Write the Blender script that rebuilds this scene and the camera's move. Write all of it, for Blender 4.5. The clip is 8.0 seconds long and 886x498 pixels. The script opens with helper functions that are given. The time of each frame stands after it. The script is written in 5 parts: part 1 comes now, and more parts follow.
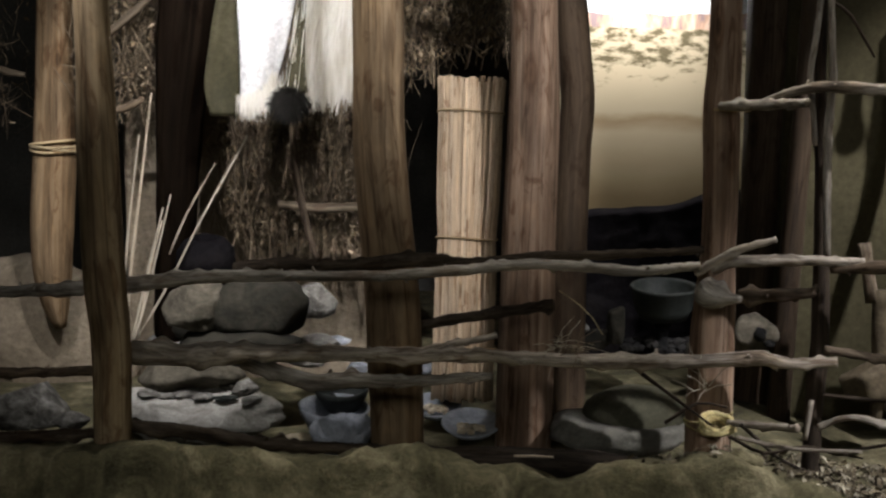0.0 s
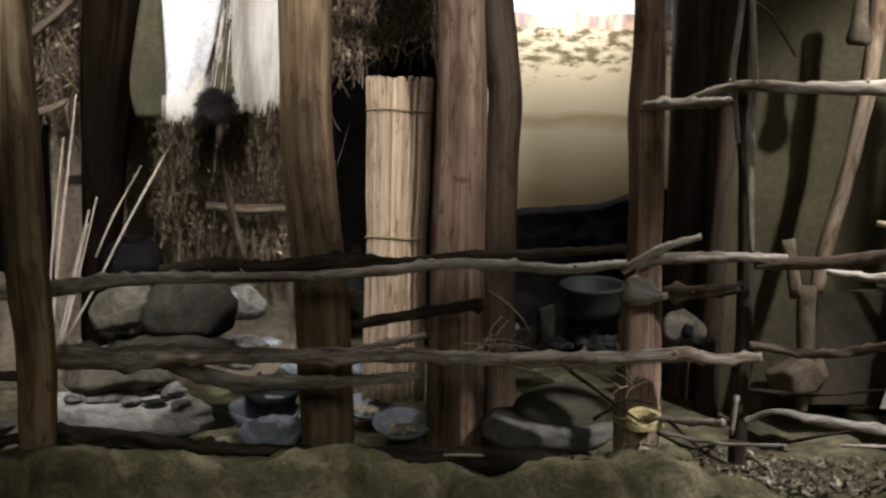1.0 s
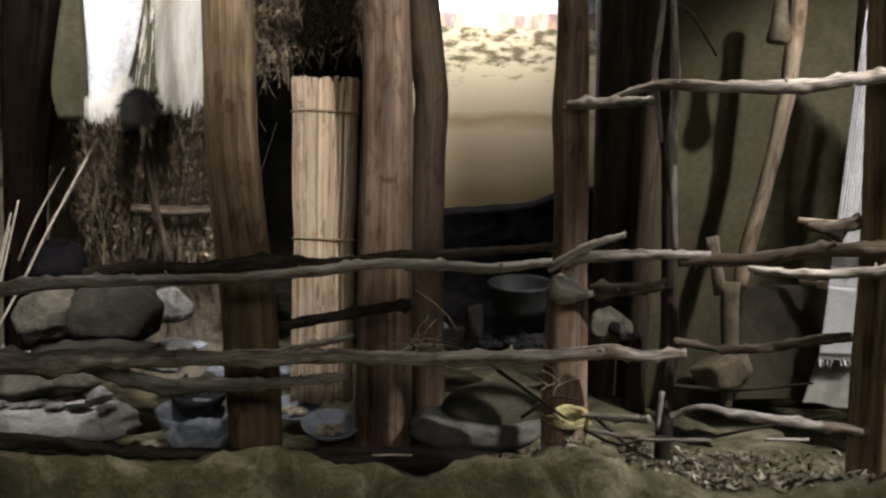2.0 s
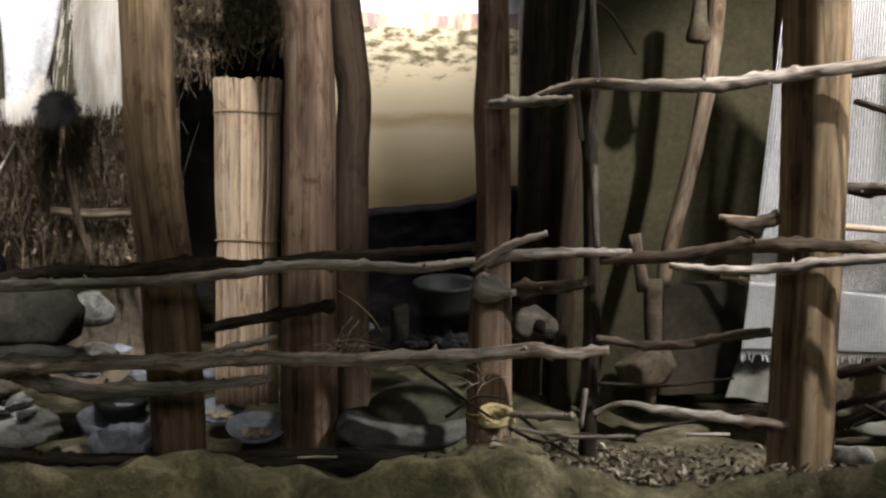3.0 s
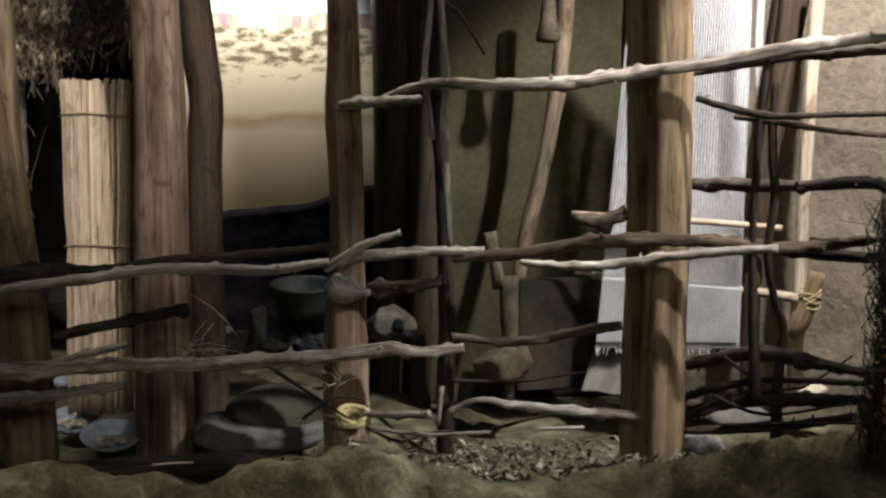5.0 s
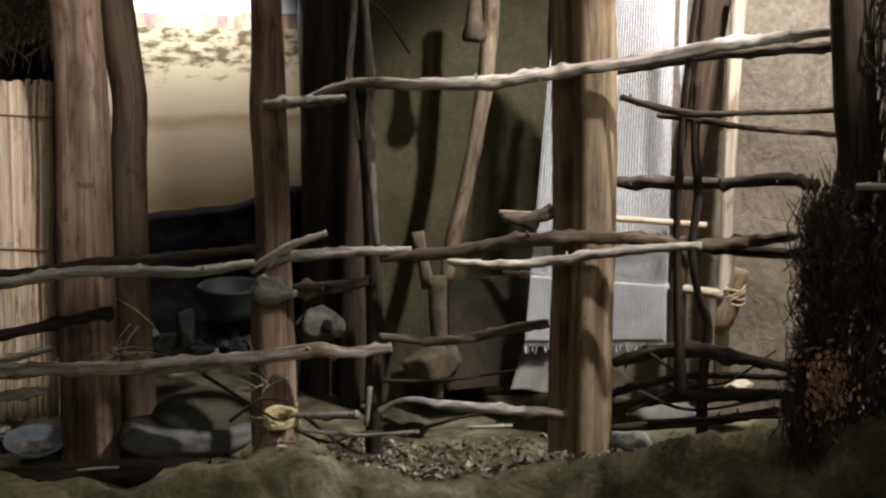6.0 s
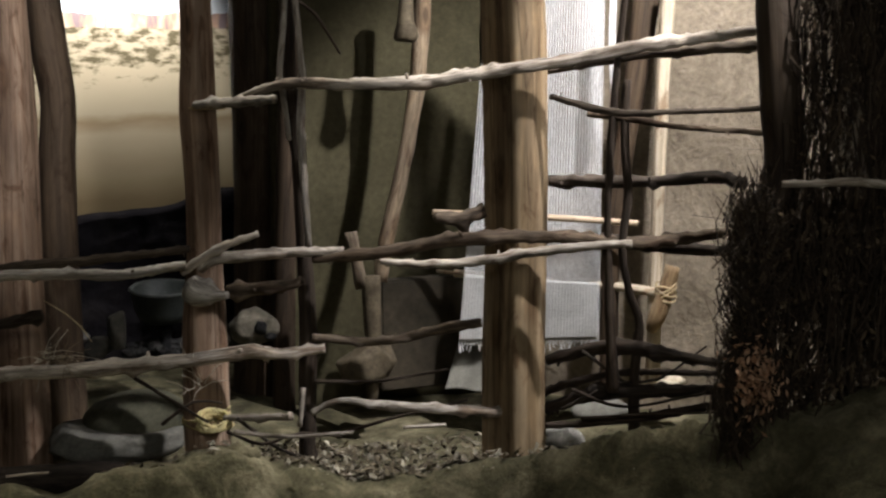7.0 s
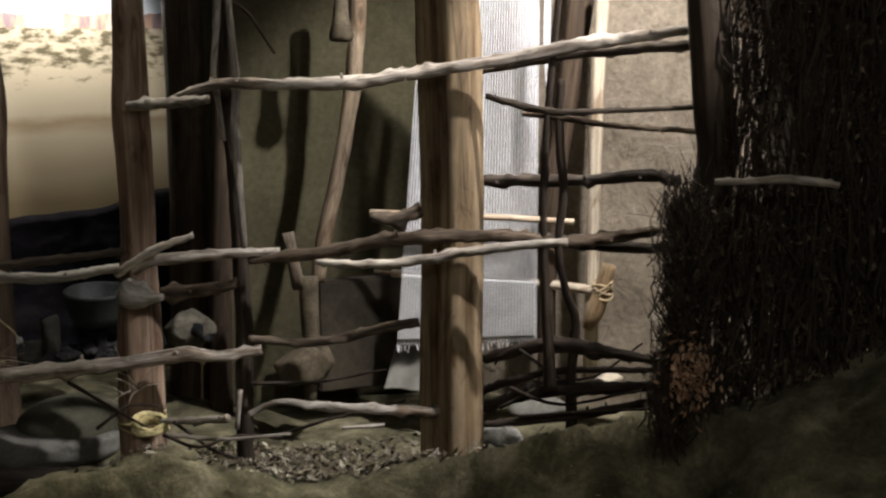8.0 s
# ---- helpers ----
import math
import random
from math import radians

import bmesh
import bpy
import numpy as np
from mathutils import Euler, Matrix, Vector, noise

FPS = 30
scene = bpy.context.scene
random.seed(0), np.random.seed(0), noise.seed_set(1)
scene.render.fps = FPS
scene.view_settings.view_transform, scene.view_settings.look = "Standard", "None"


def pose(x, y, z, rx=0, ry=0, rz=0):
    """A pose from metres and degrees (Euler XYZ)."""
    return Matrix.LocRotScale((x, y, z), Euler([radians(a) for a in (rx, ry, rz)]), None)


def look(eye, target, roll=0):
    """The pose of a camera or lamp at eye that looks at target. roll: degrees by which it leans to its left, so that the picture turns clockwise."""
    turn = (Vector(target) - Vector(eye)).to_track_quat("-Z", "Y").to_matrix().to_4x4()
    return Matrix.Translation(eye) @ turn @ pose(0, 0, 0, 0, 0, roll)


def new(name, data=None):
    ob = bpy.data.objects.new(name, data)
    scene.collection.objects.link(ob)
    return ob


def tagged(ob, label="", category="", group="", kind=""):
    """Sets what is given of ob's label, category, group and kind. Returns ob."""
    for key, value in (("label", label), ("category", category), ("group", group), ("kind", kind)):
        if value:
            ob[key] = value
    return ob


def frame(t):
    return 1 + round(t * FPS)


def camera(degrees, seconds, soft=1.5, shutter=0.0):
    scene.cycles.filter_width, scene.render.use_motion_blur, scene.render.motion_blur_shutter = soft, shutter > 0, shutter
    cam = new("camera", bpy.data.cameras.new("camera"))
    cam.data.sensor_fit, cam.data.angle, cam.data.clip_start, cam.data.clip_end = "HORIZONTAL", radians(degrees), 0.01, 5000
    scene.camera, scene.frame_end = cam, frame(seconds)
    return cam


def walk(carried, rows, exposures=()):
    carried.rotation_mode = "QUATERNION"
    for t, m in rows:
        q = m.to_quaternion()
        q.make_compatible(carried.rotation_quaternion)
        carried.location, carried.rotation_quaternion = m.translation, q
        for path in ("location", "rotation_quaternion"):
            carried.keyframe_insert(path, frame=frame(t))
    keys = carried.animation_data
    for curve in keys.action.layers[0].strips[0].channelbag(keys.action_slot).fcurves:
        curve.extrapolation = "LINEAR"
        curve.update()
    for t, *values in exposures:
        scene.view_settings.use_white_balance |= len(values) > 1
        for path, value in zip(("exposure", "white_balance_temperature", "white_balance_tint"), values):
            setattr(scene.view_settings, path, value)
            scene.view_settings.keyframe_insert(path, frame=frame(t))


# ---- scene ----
cam = camera(36.0, 8.0, soft=2.3, shutter=0.5)
EYE = 1.40
# seconds, x, y, z from the first eye, yaw, pitch, roll
ROWS = [
    (0.0, 0.0000, 0.0000, 0.0000, 0.000, -9.173, -0.409),
    (0.5, 0.0076, -0.0008, -0.0010, -1.292, -9.153, -0.360),
    (1.0, 0.0176, -0.0029, -0.0007, -2.775, -9.144, -0.316),
    (1.5, 0.0229, -0.0065, 0.0002, -4.198, -9.143, -0.291),
    (3.0, 0.0555, -0.0053, -0.0002, -8.587, -9.133, -0.084),
    (3.5, 0.0635, -0.0074, 0.0003, -9.914, -9.143, -0.040),
    (4.0, 0.0734, -0.0096, 0.0014, -11.363, -9.150, 0.025),
    (4.5, 0.0817, -0.0140, 0.0020, -12.768, -9.153, 0.074),
    (6.0, 0.1089, -0.0192, -0.0008, -17.057, -9.150, 0.207),
    (6.5, 0.1144, -0.0221, -0.0012, -18.324, -9.157, 0.236),
    (7.0, 0.1214, -0.0254, 0.0002, -19.717, -9.180, 0.282),
    (7.5, 0.1264, -0.0270, 0.0002, -21.009, -9.199, 0.324),
    (8.0, 0.1309, -0.0280, -0.0010, -22.259, -9.189, 0.362),
]
walk(cam, [(t, pose(x, y, EYE + z, 0, 0, yaw) @ pose(0, 0, 0, pitch) @ pose(0, 0, 0, 0, roll) @ pose(0, 0, 0, 90))
           for t, x, y, z, yaw, pitch, roll in ROWS])

# ---- room and light ----
world = bpy.data.worlds.new("world")
scene.world = world
world.use_nodes = True
world.node_tree.nodes["Background"].inputs[0].default_value = (1.0, 0.93, 0.74, 1)
world.node_tree.nodes["Background"].inputs[1].default_value = 0.075
scene.view_settings.exposure = 0.0


WARM = (0.975, 0.96, 1.0)


def spot(name, eye, target, watts, degrees, size=0.05, colour=WARM, blend=0.6):
    data = bpy.data.lights.new(name, "SPOT")
    data.energy, data.spot_size, data.spot_blend = watts, radians(degrees), blend
    data.shadow_soft_size, data.color = size, colour
    ob = new(name, data)
    ob.matrix_world = look(eye, target)
    return ob


def area(name, eye, target, watts, width, depth, spread, colour=WARM):
    data = bpy.data.lights.new(name, "AREA")
    data.shape, data.size, data.size_y = "RECTANGLE", width, depth
    data.energy, data.color, data.spread = watts, colour, radians(spread)
    ob = new(name, data)
    ob.matrix_world = look(eye, target)
    return ob


spot("spotlight_loom", (2.10, 3.10, 2.55), (2.08, 4.08, 0.95), 400, 64, 0.035, WARM, 0.5)
spot("spotlight_fence", (2.50, 2.10, 2.85), (1.55, 3.42, 0.95), 500, 27, 0.03, WARM, 0.6)
spot("spotlight_front", (2.30, 1.30, 2.75), (1.45, 4.30, 1.00), 58, 30, 0.03, WARM, 0.7)
spot("spotlight_hides", (-0.42, 3.3, 2.6), (-0.70, 4.70, 1.12), 190, 56, 0.03, (1.0, 0.985, 0.99), 0.8)
# Unseen spot added to brighten the wall and brushwood at the left.
spot("spotlight_corner", (-1.35, 2.9, 2.6), (-0.70, 4.85, 0.72), 235, 48, 0.03, WARM, 0.8)
spot("spotlight_backdrop", (0.76, 5.40, 2.02), (0.76, 5.62, 1.64), 145, 78, 0.04, (1.0, 0.98, 0.98), 0.8)
spot("spotlight_posts", (0.75, 2.2, 2.9), (0.13, 4.35, 1.36), 350, 33, 0.04, WARM, 0.9)
area("track_lights", (1.15, 3.70, 3.3), (1.15, 2.95, 0.2), 19.0, 4.3, 0.1, 30, (1.0, 0.975, 0.92))
# Unseen area lamp added as general fill from behind the camera.
area("fill_light", (0.2, -1.5, 3.3), (0.4, 3.5, 0.6), 80, 5.0, 1.5, 180, (0.98, 0.98, 0.94))

# ---- materials ----


def mat(name):
    m = bpy.data.materials.new(name)
    m.use_nodes = True
    m.node_tree.nodes["Principled BSDF"].inputs["Specular IOR Level"].default_value = 0.2
    return m, m.node_tree.nodes, m.node_tree.links, m.node_tree.nodes["Principled BSDF"]


def noise_node(n, l, coord, scale, detail=6.0, rough=0.6, distort=0.0):
    t = n.new("ShaderNodeTexNoise")
    t.inputs["Scale"].default_value = scale
    t.inputs["Detail"].default_value = detail
    t.inputs["Roughness"].default_value = rough
    t.inputs["Distortion"].default_value = distort
    l.new(coord, t.inputs["Vector"])
    return t


def ramp_node(n, l, fac, stops):
    r = n.new("ShaderNodeValToRGB")
    while len(r.color_ramp.elements) < len(stops):
        r.color_ramp.elements.new(0.5)
    for e, (p, c) in zip(r.color_ramp.elements, stops):
        e.position, e.color = p, (*c, 1)
    l.new(fac, r.inputs["Fac"])
    return r


def mix_node(n, l, kind, fac, a, b):
    m = n.new("ShaderNodeMix")
    m.data_type, m.blend_type = "RGBA", kind
    if isinstance(fac, float):
        m.inputs[0].default_value = fac
    else:
        l.new(fac, m.inputs[0])
    for socket, value in ((m.inputs[6], a), (m.inputs[7], b)):
        if isinstance(value, tuple):
            socket.default_value = (*value, 1)
        else:
            l.new(value, socket)
    return m.outputs[2]


def scaled(n, l, kind, scale):
    tc = n.new("ShaderNodeTexCoord")
    mp = n.new("ShaderNodeMapping")
    mp.inputs["Scale"].default_value = scale
    info = n.new("ShaderNodeObjectInfo")
    mul = n.new("ShaderNodeMath")
    mul.operation = "MULTIPLY"
    mul.inputs[1].default_value = 37.0
    l.new(info.outputs["Random"], mul.inputs[0])
    comb = n.new("ShaderNodeCombineXYZ")
    l.new(mul.outputs[0], comb.inputs[2])
    l.new(tc.outputs[kind], mp.inputs["Vector"])
    l.new(comb.outputs[0], mp.inputs["Location"])
    return mp.outputs[0]


def bump_node(n, l, height, strength, distance, bsdf):
    b = n.new("ShaderNodeBump")
    b.inputs["Strength"].default_value = strength
    b.inputs["Distance"].default_value = distance
    l.new(height, b.inputs["Height"])
    l.new(b.outputs[0], bsdf.inputs["Normal"])


def wood(name, dark, mid, light, across=90.0, along=3.0, rough=0.75, patch=0.5, relief=0.004):
    """Timber with grain along the tube's second UV axis, both in metres."""
    m, n, l, bsdf = mat(name)
    grain = noise_node(n, l, scaled(n, l, "UV", (across, along, 1)), 1.0, 8, 0.65, 0.6)
    col = ramp_node(n, l, grain.outputs[0], [(0.24, dark), (0.48, mid), (0.76, light)])
    big = noise_node(n, l, scaled(n, l, "UV", (9, 2.2, 1)), 1.0, 4, 0.6)
    shade = ramp_node(n, l, big.outputs[0], [(0.35, (1 - patch,) * 3), (0.62, (1.0, 1.0, 1.0))])
    c = mix_node(n, l, "MULTIPLY", 1.0, col.outputs[0], shade.outputs[0])
    split = noise_node(n, l, scaled(n, l, "UV", (across * 0.55, along * 0.45, 1)), 1.0, 3, 0.5, 0.8)
    crack = ramp_node(n, l, split.outputs[0], [(0.465, (1.0, 1.0, 1.0)), (0.495, (0.42, 0.38, 0.34)), (0.52, (1.0, 1.0, 1.0))])
    c = mix_node(n, l, "MULTIPLY", 0.75, c, crack.outputs[0])
    blot = noise_node(n, l, scaled(n, l, "UV", (17, 5.5, 1)), 1.0, 6, 0.65, 1.2)
    stain = ramp_node(n, l, blot.outputs[0], [(0.36, (1.22, 1.18, 1.12)), (0.46, (1.0, 1.0, 1.0)), (0.54, (1.0, 1.0, 1.0)), (0.63, (0.50, 0.40, 0.33))])
    c = mix_node(n, l, "MULTIPLY", 0.8, c, stain.outputs[0])
    vor = n.new("ShaderNodeTexVoronoi")
    vor.inputs["Scale"].default_value = 1.0
    l.new(scaled(n, l, "UV", (7.0, 3.2, 1)), vor.inputs["Vector"])
    knot = ramp_node(n, l, vor.outputs["Distance"], [(0.06, (0.20, 0.15, 0.11)), (0.12, (0.72, 0.64, 0.56)), (0.17, (0.55, 0.47, 0.40)), (0.27, (1.0, 1.0, 1.0))])
    c = mix_node(n, l, "MULTIPLY", 0.85, c, knot.outputs[0])
    streak = noise_node(n, l, scaled(n, l, "UV", (across * 0.5, along * 0.18, 1)), 1.0, 4, 0.6, 0.3)
    band = ramp_node(n, l, streak.outputs[0], [(0.34, (0.52, 0.47, 0.42)), (0.50, (1.0, 0.98, 0.96)), (0.66, (1.30, 1.30, 1.28))])
    c = mix_node(n, l, "MULTIPLY", 0.85, c, band.outputs[0])
    info = n.new("ShaderNodeObjectInfo")
    vary = ramp_node(n, l, info.outputs["Random"], [(0.0, (0.80, 0.80, 0.80)), (1.0, (1.08, 1.02, 0.96))])
    l.new(mix_node(n, l, "MULTIPLY", 1.0, c, vary.outputs[0]), bsdf.inputs["Base Color"])
    bsdf.inputs["Roughness"].default_value = rough
    bump_node(n, l, grain.outputs[0], 0.6, relief, bsdf)
    return m


def earthy(name, dark, mid, light, scale=6.0, rough=0.95, relief=0.02, fine=60.0):
    m, n, l, bsdf = mat(name)
    co = scaled(n, l, "Object", (1, 1, 1))
    big = noise_node(n, l, co, scale, 8, 0.62, 0.4)
    small = noise_node(n, l, co, fine, 6, 0.7)
    col = ramp_node(n, l, big.outputs[0], [(0.32, dark), (0.5, mid), (0.7, light)])
    spec = ramp_node(n, l, small.outputs[0], [(0.3, (0.62, 0.62, 0.62)), (0.7, (1.1, 1.1, 1.1))])
    l.new(mix_node(n, l, "MULTIPLY", 1.0, col.outputs[0], spec.outputs[0]), bsdf.inputs["Base Color"])
    bsdf.inputs["Roughness"].default_value = rough
    add = n.new("ShaderNodeMath")
    add.operation = "MULTIPLY_ADD"
    add.inputs[1].default_value = 0.35
    l.new(small.outputs[0], add.inputs[0])
    l.new(big.outputs[0], add.inputs[2])
    bump_node(n, l, add.outputs[0], 0.8, relief, bsdf)
    return m


def island(name, colours, rough=0.9):
    """One colour for each loose piece of a mesh."""
    m, n, l, bsdf = mat(name)
    geo = n.new("ShaderNodeNewGeometry")
    k = len(colours) - 1
    col = ramp_node(n, l, geo.outputs["Random Per Island"], [(i / k, c) for i, c in enumerate(colours)])
    nz = noise_node(n, l, scaled(n, l, "Object", (1, 1, 1)), 55.0)
    sh = ramp_node(n, l, nz.outputs[0], [(0.3, (0.6, 0.6, 0.6)), (0.7, (1.1, 1.1, 1.1))])
    l.new(mix_node(n, l, "MULTIPLY", 1.0, col.outputs[0], sh.outputs[0]), bsdf.inputs["Base Color"])
    bsdf.inputs["Roughness"].default_value = rough
    return m


def fur(name, colours, rough=0.8):
    """Hair: a slight change of tone from strand to strand, in one smooth coat."""
    m, n, l, bsdf = mat(name)
    geo = n.new("ShaderNodeNewGeometry")
    k = len(colours) - 1
    col = ramp_node(n, l, geo.outputs["Random Per Island"], [(i / k, c) for i, c in enumerate(colours)])
    tuftiness = noise_node(n, l, scaled(n, l, "Object", (26, 26, 3.5)), 1.0, 3, 0.5)
    sh = ramp_node(n, l, tuftiness.outputs[0], [(0.35, (0.66, 0.63, 0.56)), (0.55, (1.0, 1.0, 1.0))])
    l.new(mix_node(n, l, "MULTIPLY", 1.0, col.outputs[0], sh.outputs[0]), bsdf.inputs["Base Color"])
    bsdf.inputs["Roughness"].default_value = rough
    return m


M_POST = wood("peeled_log", (0.12, 0.078, 0.042), (0.27, 0.19, 0.11), (0.44, 0.33, 0.21), 28, 1.3)
M_POST_RED = wood("reddish_log", (0.15, 0.088, 0.058), (0.31, 0.212, 0.146), (0.51, 0.39, 0.295), 30, 1.1)
M_POST_PALE = wood("split_log", (0.13, 0.088, 0.045), (0.29, 0.212, 0.122), (0.46, 0.36, 0.235), 26, 1.2)
# Darker log tones: shade and silhouettes are put into the colour.
M_POST_SHADE = wood("shaded_log", (0.026, 0.018, 0.012), (0.058, 0.041, 0.027), (0.10, 0.072, 0.047), 42, 1.4)
M_POST_SILHOUETTE = wood("silhouette_log", (0.004, 0.0026, 0.0018), (0.009, 0.006, 0.004), (0.018, 0.012, 0.008), 42, 1.4)
M_STALK = wood("bleached_reed", (0.38, 0.32, 0.24), (0.54, 0.48, 0.38), (0.68, 0.63, 0.54), 400, 3.0, 0.6, 0.2, 0.001)
M_RAIL = wood("grey_branch", (0.12, 0.102, 0.08), (0.37, 0.34, 0.295), (0.64, 0.61, 0.56), 90, 14.0, 0.8, 0.6, 0.004)
M_BARK = wood("barky_branch", (0.035, 0.026, 0.018), (0.085, 0.065, 0.046), (0.19, 0.15, 0.11), 90, 14.0, 0.85, 0.5, 0.004)
M_TWIG_DARK = wood("dark_branch", (0.016, 0.012, 0.009), (0.036, 0.027, 0.020), (0.08, 0.061, 0.045), 130, 9.0, 0.85, 0.4, 0.003)
M_LOOM = wood("pale_pole", (0.48, 0.38, 0.26), (0.64, 0.54, 0.40), (0.74, 0.66, 0.53), 90, 3.0, 0.6, 0.25, 0.001)
M_PLOUGH = wood("greyed_pole", (0.08, 0.06, 0.04), (0.17, 0.135, 0.095), (0.28, 0.23, 0.17), 60, 6.0)
M_REED = wood("dry_reed", (0.36, 0.27, 0.18), (0.52, 0.42, 0.30), (0.66, 0.55, 0.42), 400, 3.0, 0.65, 0.25, 0.001)
M_ROPE = wood("plant_rope", (0.30, 0.22, 0.12), (0.50, 0.40, 0.24), (0.64, 0.54, 0.36), 300, 60, 0.9, 0.3, 0.001)
M_CORD = wood("yellow_cord", (0.42, 0.36, 0.16), (0.60, 0.54, 0.28), (0.72, 0.68, 0.42), 300, 60, 0.9, 0.3, 0.001)
M_GROUND = earthy("dry_earth", (0.040, 0.035, 0.018), (0.096, 0.085, 0.046), (0.25, 0.215, 0.132), 8.0, 0.97, 0.02, 70)
M_CLAY = earthy("clay_plaster", (0.17, 0.137, 0.095), (0.235, 0.19, 0.135), (0.29, 0.24, 0.175), 6.0, 0.95, 0.03, 45)
M_CLAY_UNLIT = earthy("unlit_clay", (0.03, 0.024, 0.016), (0.05, 0.040, 0.026), (0.075, 0.06, 0.04), 4, 0.97, 0.03, 50)
# Olive clay cut in tone to stand in for dimmer light here.
M_PANEL = earthy("dimmed_olive_clay", (0.042, 0.036, 0.018), (0.056, 0.048, 0.025), (0.071, 0.062, 0.033), 3.0, 0.95, 0.006, 45)
M_CLAY_DARK = earthy("near_black_clay", (0.005, 0.0045, 0.005), (0.009, 0.008, 0.009), (0.016, 0.014, 0.014), 7, 0.95, 0.02)
M_STONE = earthy("grey_stone", (0.055, 0.05, 0.042), (0.18, 0.17, 0.15), (0.40, 0.385, 0.35), 20.0, 0.9, 0.02, 70)
# Dark stone tone that also carries the shade on the big block.
M_STONE_DARK = earthy("dark_shaded_stone", (0.012, 0.011, 0.008), (0.028, 0.025, 0.018), (0.055, 0.049, 0.036), 9.0, 0.9, 0.015, 60)
M_HEARTH = earthy("pitted_stone", (0.06, 0.052, 0.038), (0.105, 0.092, 0.068), (0.16, 0.14, 0.105), 16.0, 0.95, 0.02, 70)
M_RUBBER = earthy("worn_olive_stone", (0.046, 0.045, 0.029), (0.075, 0.072, 0.047), (0.11, 0.105, 0.072), 9.0, 0.9, 0.006, 60)
M_QUERN = earthy("quern_stone", (0.10, 0.096, 0.078), (0.15, 0.143, 0.12), (0.21, 0.20, 0.17), 12, 0.85, 0.004, 90)
M_POT = earthy("grey_pottery", (0.19, 0.20, 0.22), (0.30, 0.318, 0.345), (0.42, 0.44, 0.47), 10, 0.6, 0.004, 60)
# Cut in tone so the cooking pot stays dim under lamp spill.
M_POT_DARK = earthy("dark_pottery", (0.014, 0.016, 0.0145), (0.024, 0.027, 0.024), (0.038, 0.042, 0.037), 10, 0.6, 0.004, 60)
M_BONE = earthy("pale_wood_tool", (0.045, 0.034, 0.020), (0.08, 0.062, 0.038), (0.125, 0.10, 0.064), 14, 0.8, 0.006, 80)
M_SOOT = earthy("charred_ash", (0.010, 0.010, 0.010), (0.022, 0.021, 0.020), (0.05, 0.047, 0.043), 16, 1.0, 0.02)
# Hall tone raised so that the unseen walls bounce some fill.
M_HALL = earthy("dark_hall_paint", (0.07, 0.066, 0.058), (0.09, 0.085, 0.075), (0.11, 0.103, 0.09), 3, 0.9, 0.002)
for m in (M_POST_SILHOUETTE, M_CLAY_DARK, M_SOOT):
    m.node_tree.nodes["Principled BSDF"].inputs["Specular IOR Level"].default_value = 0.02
M_BOARD = earthy("dark_board", (0.014, 0.011, 0.006), (0.026, 0.020, 0.012), (0.04, 0.031, 0.019), 5, 0.9, 0.003, 40)
M_SLAB = earthy("pale_slab", (0.22, 0.207, 0.18), (0.40, 0.38, 0.34), (0.56, 0.54, 0.49), 14.0, 0.92, 0.012, 80)
M_LEAF = island("dry_leaves", [(0.06, 0.04, 0.022), (0.26, 0.19, 0.115), (0.11, 0.075, 0.04), (0.50, 0.40, 0.27), (0.05, 0.035, 0.02), (0.32, 0.235, 0.14)])
M_LEAF_BACKLIT = island("backlit_dry_leaves", [(0.05, 0.034, 0.02), (0.13, 0.09, 0.055), (0.03, 0.022, 0.014), (0.22, 0.16, 0.10)])
M_BRUSH = island("dry_twigs", [(0.07, 0.052, 0.035), (0.25, 0.19, 0.125), (0.12, 0.09, 0.06), (0.38, 0.30, 0.20)])
M_BRUSH_DARK = island("dark_backlit_twigs", [(0.020, 0.014, 0.010), (0.06, 0.042, 0.028), (0.03, 0.022, 0.015), (0.10, 0.07, 0.045)])
M_LITTER = island("leaf_litter", [(0.04, 0.03, 0.018), (0.17, 0.14, 0.09), (0.07, 0.053, 0.032), (0.40, 0.36, 0.27), (0.05, 0.038, 0.024), (0.12, 0.095, 0.06)])
M_STRAW = island("straw", [(0.30, 0.23, 0.13), (0.55, 0.45, 0.28), (0.42, 0.33, 0.19), (0.66, 0.57, 0.38)])
M_STALKS = island("bleached_straw", [(0.34, 0.29, 0.21), (0.60, 0.54, 0.43), (0.46, 0.40, 0.30), (0.70, 0.65, 0.55)])
M_RUSSET = island("russet_leaves", [(0.22, 0.11, 0.06), (0.48, 0.29, 0.18), (0.34, 0.18, 0.10), (0.62, 0.42, 0.28)])
M_YARN = island("white_yarn", [(0.72, 0.71, 0.68), (0.80, 0.79, 0.76), (0.76, 0.75, 0.71)], 0.85)
M_FUR = fur("white_fleece", [(0.66, 0.62, 0.53), (0.78, 0.75, 0.68), (0.72, 0.68, 0.60), (0.80, 0.78, 0.73)], 0.8)
M_FUR_DARK = fur("black_fur", [(0.010, 0.009, 0.008), (0.03, 0.026, 0.022), (0.018, 0.016, 0.013)], 0.7)
M_HIDE = earthy("pale_hide", (0.58, 0.56, 0.54), (0.70, 0.69, 0.68), (0.78, 0.77, 0.76), 6, 0.7, 0.004)
M_SKIN = earthy("olive_hide", (0.035, 0.031, 0.015), (0.055, 0.048, 0.025), (0.08, 0.07, 0.04), 6, 0.75, 0.004)
M_CLOTH = earthy("undyed_cloth", (0.42, 0.41, 0.38), (0.50, 0.49, 0.46), (0.57, 0.56, 0.53), 9, 0.95, 0.004, 250)
